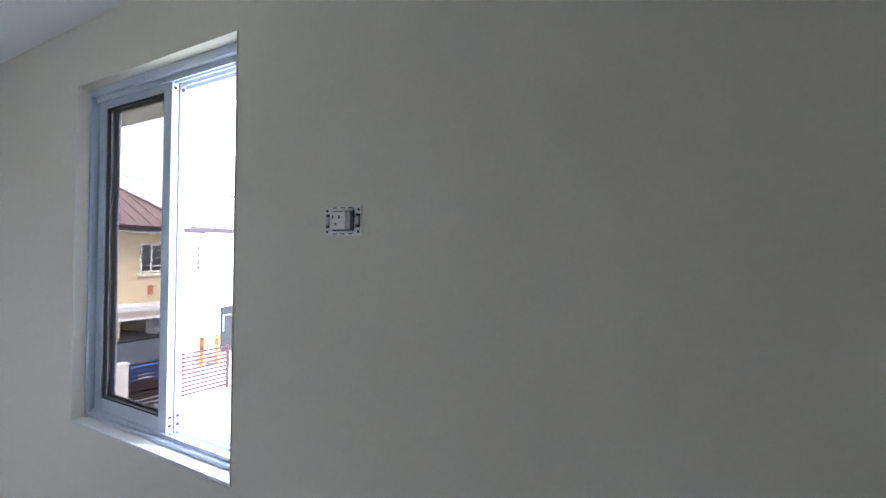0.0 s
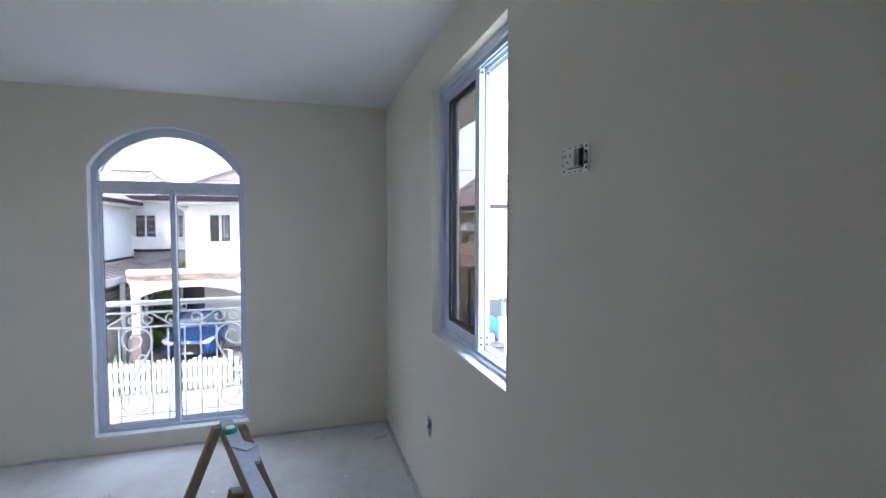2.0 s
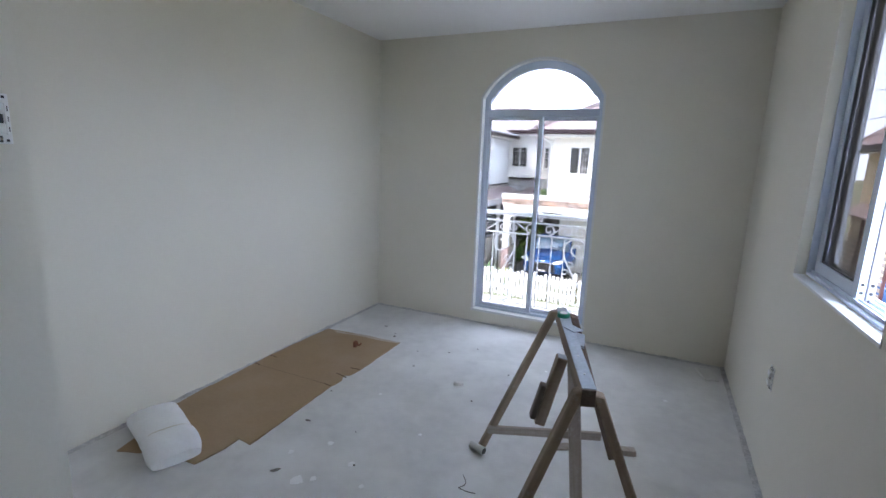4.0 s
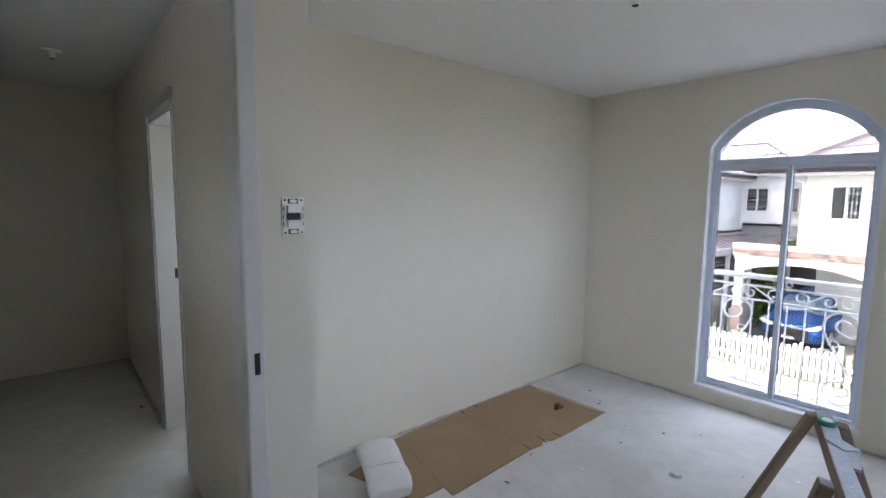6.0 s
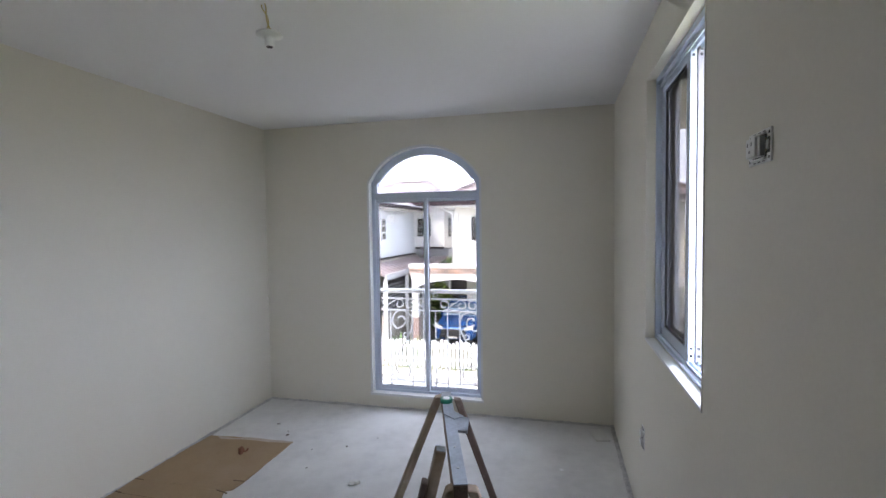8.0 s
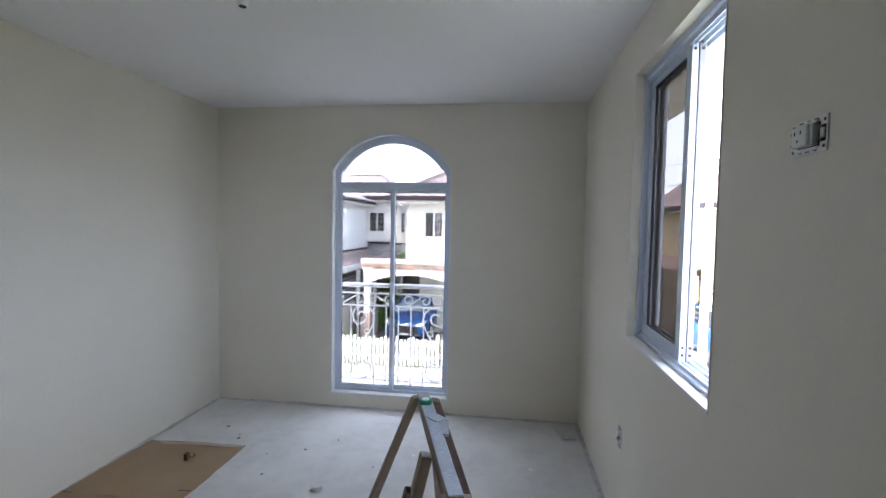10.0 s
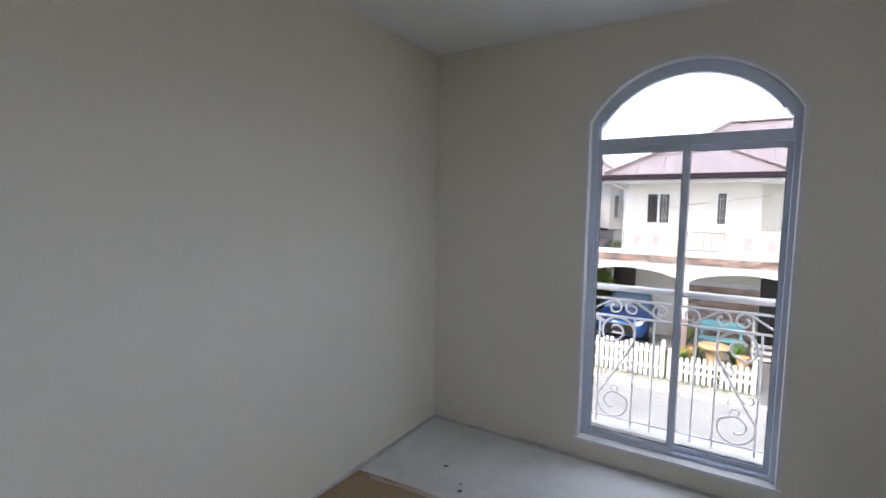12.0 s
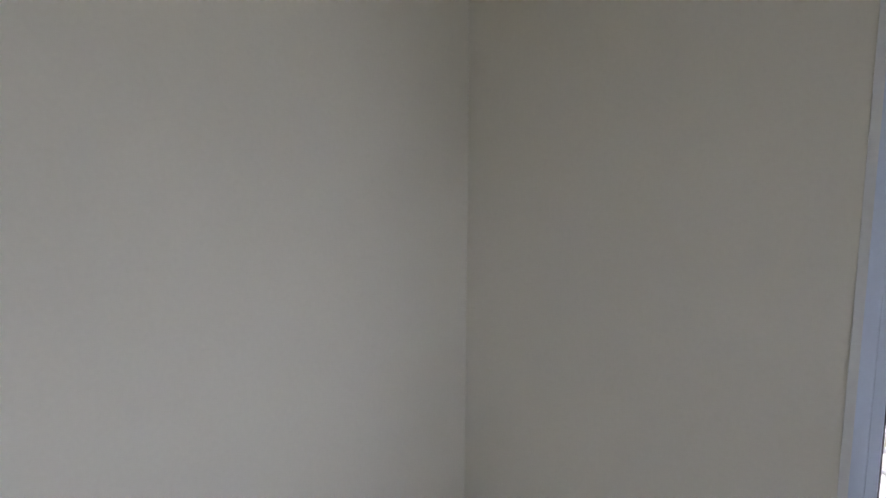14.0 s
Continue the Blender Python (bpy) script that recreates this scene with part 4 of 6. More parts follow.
def railing():
    r = thing("balcony_railing", "white wrought-iron balcony railing with scrolls", "railing", (1.533, 0.53, 0.03))
    Y, C = 0.53, 1.533

    def rod(name, pts, rad, label="", n=8):
        sub(name, sweep(bmesh.new(), [(x, Y, z + 0.012) for x, z in pts], rad, n), M_RAIL, r, label)

    rod("top_rail", [(0.35, 0.995), (2.8, 0.995)], 0.023, "thick round hand rail", 14)
    for z in (0.915, 0.795, 0.065):
        rod("rail", [(0.35, z), (2.8, z)], 0.0085)
    xs = [C + k * 0.1235 for k in (-2, -1, 0, 1, 2)] + [C + 0.478, C - 0.478, C + 0.60, C - 0.60, C - 0.85, C + 0.85]
    for x in xs:
        rod("baluster", [(x, 0.795), (x, 0.012)], 0.0068)
    for x in (0.36, 2.79):
        rod("post", [(x, 0.995), (x, -0.01)], 0.018)
    rod("ring", arc(C, 0.953, 0.022, 0, 360, 20), 0.005)
    for s in (1, -1):
        def mx(pts):
            return [(C + s * (x - C), z) for x, z in pts]
        # large S scroll of the side panels
        up = spiral(1.905, 0.69, 0.030, 0.062, -330, -120, 20) + spiral(1.893, 0.683, 0.092, 0.116, -60, 180, 30)      # ends at the far left of the upper loop
        lo = spiral(1.900, 0.178, 0.108, 0.092, 15, -210, 30) + spiral(1.905, 0.178, 0.078, 0.030, -245, -470, 24)
        rod("scroll", mx(up + [(1.783, 0.62), (1.81, 0.56), (1.90, 0.40), (1.975, 0.27), (2.002, 0.225)] + lo), 0.0085)
        for cx, cz, a0, a1, q in ((1.852, 0.535, 200, -140, 0.036), (1.802, 0.455, 20, 330, 0.034), (1.968, 0.372, 190, 500, 0.036), (1.90, 0.275, 200, -80, 0.03)):
            rod("curl", mx(spiral(cx, cz, q, 0.014, a0, a1, 20)), 0.0058)
        # wave of small scrolls in the frieze
        rod("frieze_scroll", mx(spiral(1.622, 0.857, 0.020, 0.056, 340, -90, 26) + [(1.66, 0.828), (1.70, 0.855), (1.745, 0.885)] + spiral(1.798, 0.857, 0.054, 0.018, 130, -270, 26)), 0.0068)
        rod("frieze_scroll", mx(spiral(1.915, 0.857, 0.018, 0.054, 430, 60, 26) + [(1.975, 0.885), (2.03, 0.85), (2.07, 0.825)] + spiral(2.115, 0.857, 0.056, 0.018, 250, 560, 26)), 0.0068)


railing()

# ---- ground, road, kerb ----
G = -2.8
struct("ground", box(-220, 240, -220, 400, G - 0.45, G - 0.15), M_GROUND, "rough grassy ground", "ground")
struct("road", box(-120, 140, 1.4, 9.35, G - 0.15, G - 0.06), M_STREET, "pale concrete village street with damp stains", "road")
# unseen slab added so daylight bounces grey, not green, into the hall
struct("bounce_slab_south", box(-14, 16, -22, -5.45, G - 0.15, G - 0.05), M_STREET, "unseen concrete slab added to bounce neutral light into the hall", "yard")
struct("kerb_near", box(-120, 140, 1.1, 1.4, G - 0.15, G + 0.02), M_KERB, "worn concrete kerb", "kerb")
kb = thing("kerb", "weathered concrete kerb with grass behind", "kerb", kind="structure")
for k in range(26):
    part("kerb_stone", box(-9 + k * 1.0 + 0.008, -8.008 + k * 1.0, 9.35, 9.6, G - 0.15, G + 0.015 + 0.012 * noise.noise(Vector((k * 1.7, 0, 0))), 0.02), M_KERB, kb)
struct("verge", box(-120, 140, 9.6, 13.0, G - 0.15, G - 0.01), M_GROUND, "grassy strip and soil behind the kerb", "verge")
struct("verge_edge", box(-60, 8.5, 9.61, 10.22, G - 0.1, G - 0.004), M_SOIL, "pale trodden dirt edge before the picket fence", "verge")
struct("pavement", box(-120, 140, 13.0, 30, G - 0.15, G), M_STREET, "concrete yard paving of the houses", "pavement")
struct("driveway", box(2.62, 3.55, 9.62, 13.0, G - 0.1, G + 0.006), M_PATH, "narrow concrete path to the front door", "path")
struct("driveway_wide", box(8.6, 16.5, 9.55, 13.0, G - 0.1, G + 0.006), M_STREET, "wide concrete drive of the neighbours", "drive")
rg = random.Random(5)
bm = bmesh.new()
for k in range(2600):
    x, y = rg.uniform(-4.5, 7.5), rg.choice((rg.uniform(10.0, 10.25), rg.uniform(10.3, 12.6), rg.uniform(10.3, 12.6)))
    if 2.6 < x < 3.6:
        continue
    h, a, w = rg.uniform(0.04, 0.13), rg.uniform(0, 6.28), 0.008
    c, s = math.cos(a) * w, math.sin(a) * w
    v = [bm.verts.new(p) for p in ((x - c, y - s, G - 0.012), (x + c, y + s, G - 0.012), (x + rg.uniform(-0.04, 0.04), y + rg.uniform(-0.04, 0.04), G + h))]
    bm.faces.new(v)
solid("grass", bm, M_GRASS, "patchy green grass along the kerb and fence", "grass", kind="stuff")


# ---- picket fence ----
def picket_fence(x0, x1, h, label, seed):
    f = thing("picket_fence", label, "fence", ((x0 + x1) / 2, 10.3, G), "white picket fences")
    rg = random.Random(seed)
    n = int((x1 - x0) / 0.122)
    for k in range(n):
        x = x0 + (k + 0.5) * (x1 - x0) / n
        hh, w, cap = h * rg.uniform(0.93, 1.06), (0.043 if h > 0.8 else 0.040), (0.75, 0.02) if h > 0.8 else (0.45, 0.05)
        bm = bmesh.new()
        prism(bm, [(x - w, G - 0.02), (x + w, G - 0.02), (x + w, G + hh - cap[1]), (x + w * cap[0], G + hh), (x - w * cap[0], G + hh), (x - w, G + hh - cap[1])], 10.27, 10.292)
        sub("picket", bm, M_RAIL, f)
    for z in (0.22, h - 0.24):
        sub("fence_rail", box(x0, x1, 10.292, 10.33, G + z, G + z + 0.07), M_RAIL, f)
    for x in (x0, x1 - 0.09):
        sub("fence_post", box(x, x + 0.09, 10.26, 10.35, G - 0.02, G + h + 0.14, 0.008), M_RAIL, f)


picket_fence(-3.1, 0.55, 0.86, "white wooden picket fence before the parked car", 1)
picket_fence(0.62, 2.55, 0.66, "low white picket fence round a garden bed", 2)
picket_fence(3.6, 6.6, 0.66, "low white picket fence beside the path", 3)


# ---- houses across the street ----
def house_window(parent, x0, x1, z0, z1, y, bars=4, frame=None, split=True, open_half=False):
    frame = frame or M_HOUSEW
    bm = bmesh.new()
    t = 0.045
    bx(bm, x0, x0 + t, y - 0.05, y + 0.02, z0, z1)
    bx(bm, x1 - t, x1, y - 0.05, y + 0.02, z0, z1)
    bx(bm, x0 + t, x1 - t, y - 0.05, y + 0.02, z1 - t, z1)
    bx(bm, x0 + t, x1 - t, y - 0.05, y + 0.02, z0, z0 + t)
    if split:
        m = (x0 + x1) / 2
        bx(bm, m - 0.025, m + 0.025, y - 0.045, y + 0.02, z0 + t, z1 - t)
    w = sub("window", bm, frame, parent)
    part("pane", box(x0 + t, x1 - t, y - 0.012, y - 0.004, z0 + t, z1 - t), M_HGLASS, w, "dark glass")
    a = (x0 + x1) / 2 if (split and open_half) else x0
    for k in range(bars):
        bm = bmesh.new()
        x = a + (x1 - a) * (k + 0.5) / bars
        bx(bm, x - 0.005, x + 0.005, y - 0.036, y - 0.022, z0 + t, z1 - t)
        part("bar", bm, M_RAIL, w)
    for z in (0.22, 0.5, 0.78):
        part("bar", box(a + t, x1 - t, y - 0.040, y - 0.026, z0 + (z1 - z0) * z - 0.007, z0 + (z1 - z0) * z + 0.007), M_RAIL, w)
    return w


def hip_roof(parent, x0, x1, y0, y1, ze, zr, inset, material, ribs=0.42, gut=M_GUT):
    """A hipped sheet-metal roof with raised seams and a gutter."""
    ym = (y0 + y1) / 2
    a, b = (x0 + inset, ym, zr), (x1 - inset, ym, zr)
    c = [(x0, y0, ze), (x1, y0, ze), (x1, y1, ze), (x0, y1, ze)]
    bm = bmesh.new()
    v = [bm.verts.new(p) for p in c + [a, b]]
    lo = [bm.verts.new((p[0], p[1], p[2] - 0.08)) for p in c]
    for f in ((0, 1, 5, 4), (1, 2, 5), (2, 3, 4, 5), (3, 0, 4)):
        bm.faces.new([v[i] for i in f])
    bm.faces.new(lo[::-1])
    for i in range(4):
        bm.faces.new((v[i], lo[i], lo[(i + 1) % 4], v[(i + 1) % 4]))
    rf = sub("roof", bm, material, parent)
    x = x0 + ribs / 2
    while x < x1:
        f = min(1.0, (x - x0) / inset, (x1 - x) / inset)
        p, q = Vector((x, y0, ze + 0.012)), Vector((x, y0 + (ym - y0) * f, ze + (zr - ze) * f + 0.012))
        if f > 0.1:
            part("seam", beam(bmesh.new(), p, q, 0.05, 0.03, (1, 0, 0), 0), material, rf)
        x += ribs
    for p, q in ((c[0], a), (c[1], b), (a, b)):
        part("ridge_cap", beam(bmesh.new(), Vector(p) + Vector((0, 0, 0.03)), Vector(q) + Vector((0, 0, 0.03)), 0.2, 0.04, (1, 1, 0), 0), material, rf)
    sub("gutter", box(x0 - 0.12, x1 + 0.12, y0 - 0.14, y0 + 0.02, ze - 0.15, ze + 0.02, 0.02), gut, parent, "dark maroon gutter")
    sub("gutter", box(x0 - 0.14, x0 + 0.0, y0, y1, ze - 0.15, ze + 0.02, 0.02), gut, parent)
    sub("soffit", box(x0, x1, y0 + 0.02, y1, ze - 0.22, ze - 0.10), M_HOUSEW, parent, "white soffit board")


BRICK_MESH = {}


def bricks(parent, x0, x1, z0, z1, y, material, bw=0.24, bh=0.066, seed=1):
    """Thin cladding stones laid on a grout bed, each its own piece."""
    rg = random.Random(seed)
    sub("grout_bed", box(x0, x1, y - 0.012, y, z0, z1), M_GROUT, parent)
    rows = max(1, int((z1 - z0) / bh))
    bh = (z1 - z0) / rows
    for r in range(rows):
        x = x0 - bw * (0.5 if r % 2 else 0.0) - rg.uniform(0, 0.06)
        while x < x1 - 0.02:
            w = rg.choice((0.6, 0.85, 1.0))
            a, b = max(x, x0), min(x + bw * w, x1)
            if b - a > 0.03:
                key = (round(b - a, 2), round(bh, 3), material.name)
                if key not in BRICK_MESH:
                    bm = box(-key[0] / 2 + 0.005, key[0] / 2 - 0.005, -0.035, 0, -bh / 2 + 0.004, bh / 2 - 0.004)
                    me = bpy.data.meshes.new("brick")
                    bmesh.ops.recalc_face_normals(bm, faces=bm.faces[:])
                    bm.to_mesh(me)
                    bm.free()
                    me.materials.append(material)
                    BRICK_MESH[key] = me
                ob = new("brick", BRICK_MESH[key])
                ob.parent = parent
                ob.location = Vector(((a + b) / 2, y - 0.012 + rg.uniform(-0.006, 0.004), z0 + bh * (r + 0.5))) - parent.location
            x += bw * w


def arch_band(x0, x1, zs, zc, zt, y0, y1, n=18):
    """A beam between posts whose underside is a low arch."""
    bm = bmesh.new()
    pts = [(x0 + (x1 - x0) * k / n, zs + (zc - zs) * math.sin(math.pi * k / n) ** 0.7) for k in range(n + 1)]
    prism(bm, pts + [(x1, zt), (x0, zt)], y0, y1)
    return bm


def facing_house():
    h = thing("house", "cream two-storey house with red metal roof and brick-banded terrace", "house", (1.5, 16, G))
    bm = bmesh.new()
    bx(bm, -1.14, 2.56, 13.49, 19.5, -0.15, 2.45)
    bx(bm, 2.56, 7.2, 14.75, 19.5, -0.15, 2.45)
    sub("upper_wall", bm, M_HOUSE, h, "cream painted upper storey")
    sub("pilaster", box(-1.2, -0.98, 13.43, 13.49, -0.1, 2.2), M_HOUSEW, h)
    bm = bmesh.new()
    bx(bm, 0.45, 7.2, 15.0, 19.5, G, -0.15)
    bx(bm, -0.97, 0.45, 14.9, 19.5, G, -0.15)
    sub("lower_wall", bm, M_HOUSE, h)
    hip_roof(h, -1.72, 3.26, 12.75, 17.25, 2.63, 3.94, 2.48, M_ROOF, 0.36)
    hip_roof(h, -0.9, 7.6, 13.9, 20.2, 2.70, 4.7, 2.6, M_ROOF, 0.36)
    sub("gutter", box(3.26, 3.39, 12.63, 13.76, 2.48, 2.65, 0.02), M_GUT, h)
    # terrace
    sub("terrace_slab", box(-2.45, 7.2, 12.02, 14.8, -0.12, 0.06), M_HOUSEW, h)
    sub("terrace_cap", box(-2.52, 7.22, 11.96, 12.2, 0.24, 0.38, 0.012), M_HOUSEW, h)
    sub("terrace_front", box(-2.5, 7.2, 12.0, 12.16, 0.015, 0.24), M_HOUSE, h)
    bm = bmesh.new()
    bx(bm, -0.82, 0.42, 12.02, 12.16, 0.38, 0.96)
    bx(bm, 1.76, 3.22, 12.02, 12.16, 0.38, 0.96)
    bx(bm, -0.82, -0.68, 12.16, 13.49, 0.38, 0.96)
    sub("parapet", bm, M_HOUSEW, h, "white terrace parapet")
    bm = bmesh.new()
    bx(bm, -0.86, 0.44, 11.99, 12.19, 0.96, 1.015, 0.008)
    bx(bm, 1.74, 3.26, 11.99, 12.19, 0.96, 1.015, 0.008)
    sub("parapet_cap", bm, M_HOUSEW, h)
    for x in (-0.63, -0.10, 2.15, 2.69):
        sub("panel", box(x, x + 0.18, 12.006, 12.03, 0.49, 0.835, 0.004), M_PINK, h, "dusty pink inset panel")
    for x0, x1, ctr in ((0.44, 1.74, 1.09), (3.26, 5.2, 4.2)):
        g = sub("terrace_grille", box(x0, x1, 12.08, 12.10, 0.93, 0.955), M_IRON, h, "thin grey iron grille with a scroll panel")
        part("rail", box(x0, x1, 12.08, 12.10, 0.42, 0.44), M_IRON, g)
        k = x0 + 0.05
        while k < x1:
            if abs(k - ctr) > 0.24:
                part("bar", box(k - 0.007, k + 0.007, 12.083, 12.097, 0.44, 0.93), M_IRON, g)
            k += 0.1
        for sx in (-1, 1):
            for cz in (0.50, 0.59, 0.68, 0.77, 0.86):
                part("scroll", sweep(bmesh.new(), [(x, 12.09, z) for x, z in spiral(ctr + sx * 0.085, cz, 0.06, 0.015, 90 - 90 * sx, 90 - 90 * sx + 520 * sx, 22)], 0.006, 5), M_IRON, g)
    # carport posts and arches
    for x in (-2.42, 0.68, 3.63):
        sub("post", box(x, x + 0.22, 12.02, 12.24, G, 0.02), M_HOUSEW, h)
        sub("post_base", box(x - 0.012, x + 0.232, 12.008, 12.252, G, G + 1.25), M_POSTB, h, "brownish pink clad post foot")
    sub("post", box(6.9, 7.12, 12.02, 12.24, G, 0.02), M_HOUSEW, h)
    sub("arch", arch_band(-2.2, 0.68, -0.46, -0.17, 0.02, 12.0, 12.2), M_HOUSEW, h)
    sub("arch", arch_band(0.90, 3.63, -0.46, -0.17, 0.02, 12.0, 12.2), M_HOUSEW, h)
    sub("arch", arch_band(3.85, 6.9, -0.46, -0.17, 0.02, 12.0, 12.2), M_HOUSEW, h)
    for x in (-2.42, 0.68, 3.63):
        sub("post_head", box(x, x + 0.22, 12.0, 12.02, -0.46, 0.02), M_HOUSEW, h)
    sub("beam_bead", box(-2.47, 7.22, 11.965, 12.0, -0.03, 0.018, 0.006), M_HOUSEW, h)
    # lower front: door, shelf moulding
    sub("front_door", box(2.74, 3.66, 14.94, 15.0, G + 0.02, -0.48, 0.01), M_DOOR_AND_SHADE, h, "dark brown front door")
    # dark sheet added in place of the dim passage behind the carport
    sub("garage_door", box(-2.25, -0.98, 17.5, 17.6, G, -0.16), M_DOOR_AND_SHADE, h, "dark sheet standing in for the dim passage behind the carport")
    sub("moulding", box(0.46, 2.72, 14.93, 15.0, -0.945, -0.83), M_HOUSEB, h, "pale band over the brick cladding")
    house_window(h, 4.1, 5.8, -1.9, -0.6, 15.0, 6)
    # windows above
    house_window(h, -0.54, 0.18, 1.12, 2.11, 13.49, 4, open_half=True)
    house_window(h, 1.41, 1.71, 1.12, 2.13, 13.49, 4, split=False)
    for x0, x1, n in ((3.39, 3.75, 3), (3.75, 4.6, 9), (4.6, 5.45, 9), (5.45, 6.2, 6)):
        house_window(h, x0, x1, 0.30, 2.19, 14.75, n, M_MINT, split=False)
    sub("transom_bar", box(3.39, 6.2, 14.66, 14.70, 1.02, 1.10, 0.006), M_HOUSEW, h)
    sub("curtain_rail", box(3.05, 6.4, 14.62, 14.70, 2.18, 2.26, 0.01), M_HOUSEW, h, "white awning bar")
    sub("downpipe", sweep(bmesh.new(), [(-1.55, 12.85, 2.4), (-1.3, 13.3, 2.28), (-1.2, 13.42, 2.2), (-1.2, 13.42, 0.3)], 0.04, 8), M_HOUSEW, h)
    bricks(h, -2.5, 5.6, 0.028, 0.232, 12.0, M_BRICK, 0.24, 0.057, 3)
    bricks(h, 0.52, 2.72, G + 0.02, -0.95, 15.0, M_BRICK, 0.26, 0.078, 4)
    return h


facing_house()


def left_house():
    h = thing("house", "white house with maroon gutters and a red lean-to roof", "house", (-6, 17, G))
    X = -3.85
    bm = bmesh.new()
    bx(bm, -10, X, 11.6, 16.95, 0.5, 2.5)
    sub("upper_wall", bm, M_HOUSEB, h, "bluish white upper storey")
    bm = bmesh.new()
    bx(bm, -10, -2.42, 16.952, 26, 0.76, 2.7)
    prism(bm, [(-2.42, 16.95), (-1.95, 17.35), (-1.95, 26), (-2.42, 26)], 0.76, 2.7, "z")
    sub("rear_wall", bm, M_HOUSEW, h, "white rear storey")
    sub("lower_wall", box(-10, -2.3, 17.3, 26, G, 0.70), M_GREYP, h, "grey lower wall")
    sub("lower_wall", box(-10, X + 0.1, 11.8, 16.9, G, 0.46), M_POLE, h)
    # side facing the neighbours: roof edge, window, air conditioner
    hip_roof(h, -10.6, -3.42, 11.0, 17.6, 2.62, 4.1, 3.0, M_ROOF)
    hip_roof(h, -8.6, -1.75, 16.45, 26.6, 2.84, 4.3, 2.6, M_ROOF)
    sub("gutter", box(-3.42, -3.30, 11.0, 16.5, 2.46, 2.64, 0.02), M_GUT, h, "dark maroon gutter")
    sub("gutter_lip", box(-3.30, -3.28, 11.0, 16.5, 2.58, 2.645, 0.004), M_GREYP, h)
    sub("gutter", box(-2.0, -1.62, 16.32, 16.45, 2.66, 2.86, 0.02), M_GUT, h)
    sub("base_band", box(X, X + 0.04, 11.6, 16.95, 0.46, 0.54), M_GUT, h, "dark floor band")
    sub("base_band", box(X, -2.42, 16.90, 16.96, 0.70, 0.80), M_GUT, h, "dark floor band")
    sub("corner_board", box(X - 0.02, X + 0.05, 16.86, 16.94, 0.54, 2.5), M_HOUSEW, h)
    for z in (0.9, 1.3, 1.7, 2.1):
        sub("siding_joint", box(X - 0.01, X + 0.004, 11.6, 16.86, z, z + 0.012), M_GREYP, h)
    w = sub("window", box(X, X + 0.05, 12.68, 13.10, 1.20, 2.06, 0.005), M_HOUSEW, h)
    for y in (12.73, 12.93):
        for z in (1.25, 1.53, 1.80):
            part("pane", box(X + 0.05, X + 0.056, y, y + 0.15, z, z + 0.22), M_HGLASS, w, "dark glass")
    ac = sub("air_conditioner", box(X, X + 0.28, 13.35, 13.78, 1.90, 2.20, 0.015), M_WHITEP, h, "white window air conditioner")
    part("grille", box(X + 0.28, X + 0.29, 13.40, 13.60, 1.94, 2.16), M_GREYP, ac)
    sub("vent", box(X, X + 0.03, 13.98, 14.25, 1.93, 2.17, 0.006), M_GREYP, h, "grey louvred vent")
    house_window(h, -3.74, -2.98, 1.24, 2.16, 16.95, 0, M_HOUSEW)
    house_window(h, -2.40, -2.05, 1.22, 2.16, 17.1, 0, M_GREYP, split=False)
    # lean-to roof along the side and round the corner
    bm = bmesh.new()
    prism(bm, [(X, 0.42), (-3.02, 0.08), (-3.02, 0.0), (X, 0.34)], 10.9, 16.93)
    lt = sub("lean_to_roof", bm, M_ROOF, h, "red metal lean-to roof")
    for k in range(14):
        y = 11.1 + k * 0.42
        part("seam", beam(bmesh.new(), (X, y, 0.43), (-3.02, y, 0.09), 0.05, 0.03, (0, 1, 0), 0), M_ROOF, lt)
    bm = bmesh.new()
    prism(bm, [(14.9, 0.06), (17.28, 0.36), (17.28, 0.28), (14.9, -0.02)], -3.0, -2.35, "x")
    sub("lean_to_roof", bm, M_ROOF, h)
    sub("fascia", box(-3.02, -2.97, 10.9, 16.9, -0.12, 0.09), M_GREYP, h, "grey fascia")
    for y in (11.0, 13.3, 15.6):
        sub("post", box(-3.12, -3.0, y, y + 0.1, G, -0.12), M_HOUSEW, h)
    sub("louvre_wall", box(-3.2, -3.1, 11.0, 16.9, G, -1.35), M_POLE, h)
    # dark sheet put where only shade lies behind the louvres
    sub("louvre_back", box(-3.3, -3.24, 11.0, 16.9, -1.35, -0.05), M_DOOR_AND_SHADE, h, "dark sheet standing in for the shade behind the louvres")
    for k in range(8):
        z = -1.28 + k * 0.13
        sub("louvre", beam(bmesh.new(), (-3.17, 11.05, z), (-3.17, 16.85, z), 0.09, 0.015, (1, 0, -0.6), 0), M_LOUV, h)
    sub("yard_wall", box(-2.62, -2.5, 12.3, 14.2, G, -1.75), M_POLE, h)


left_house()


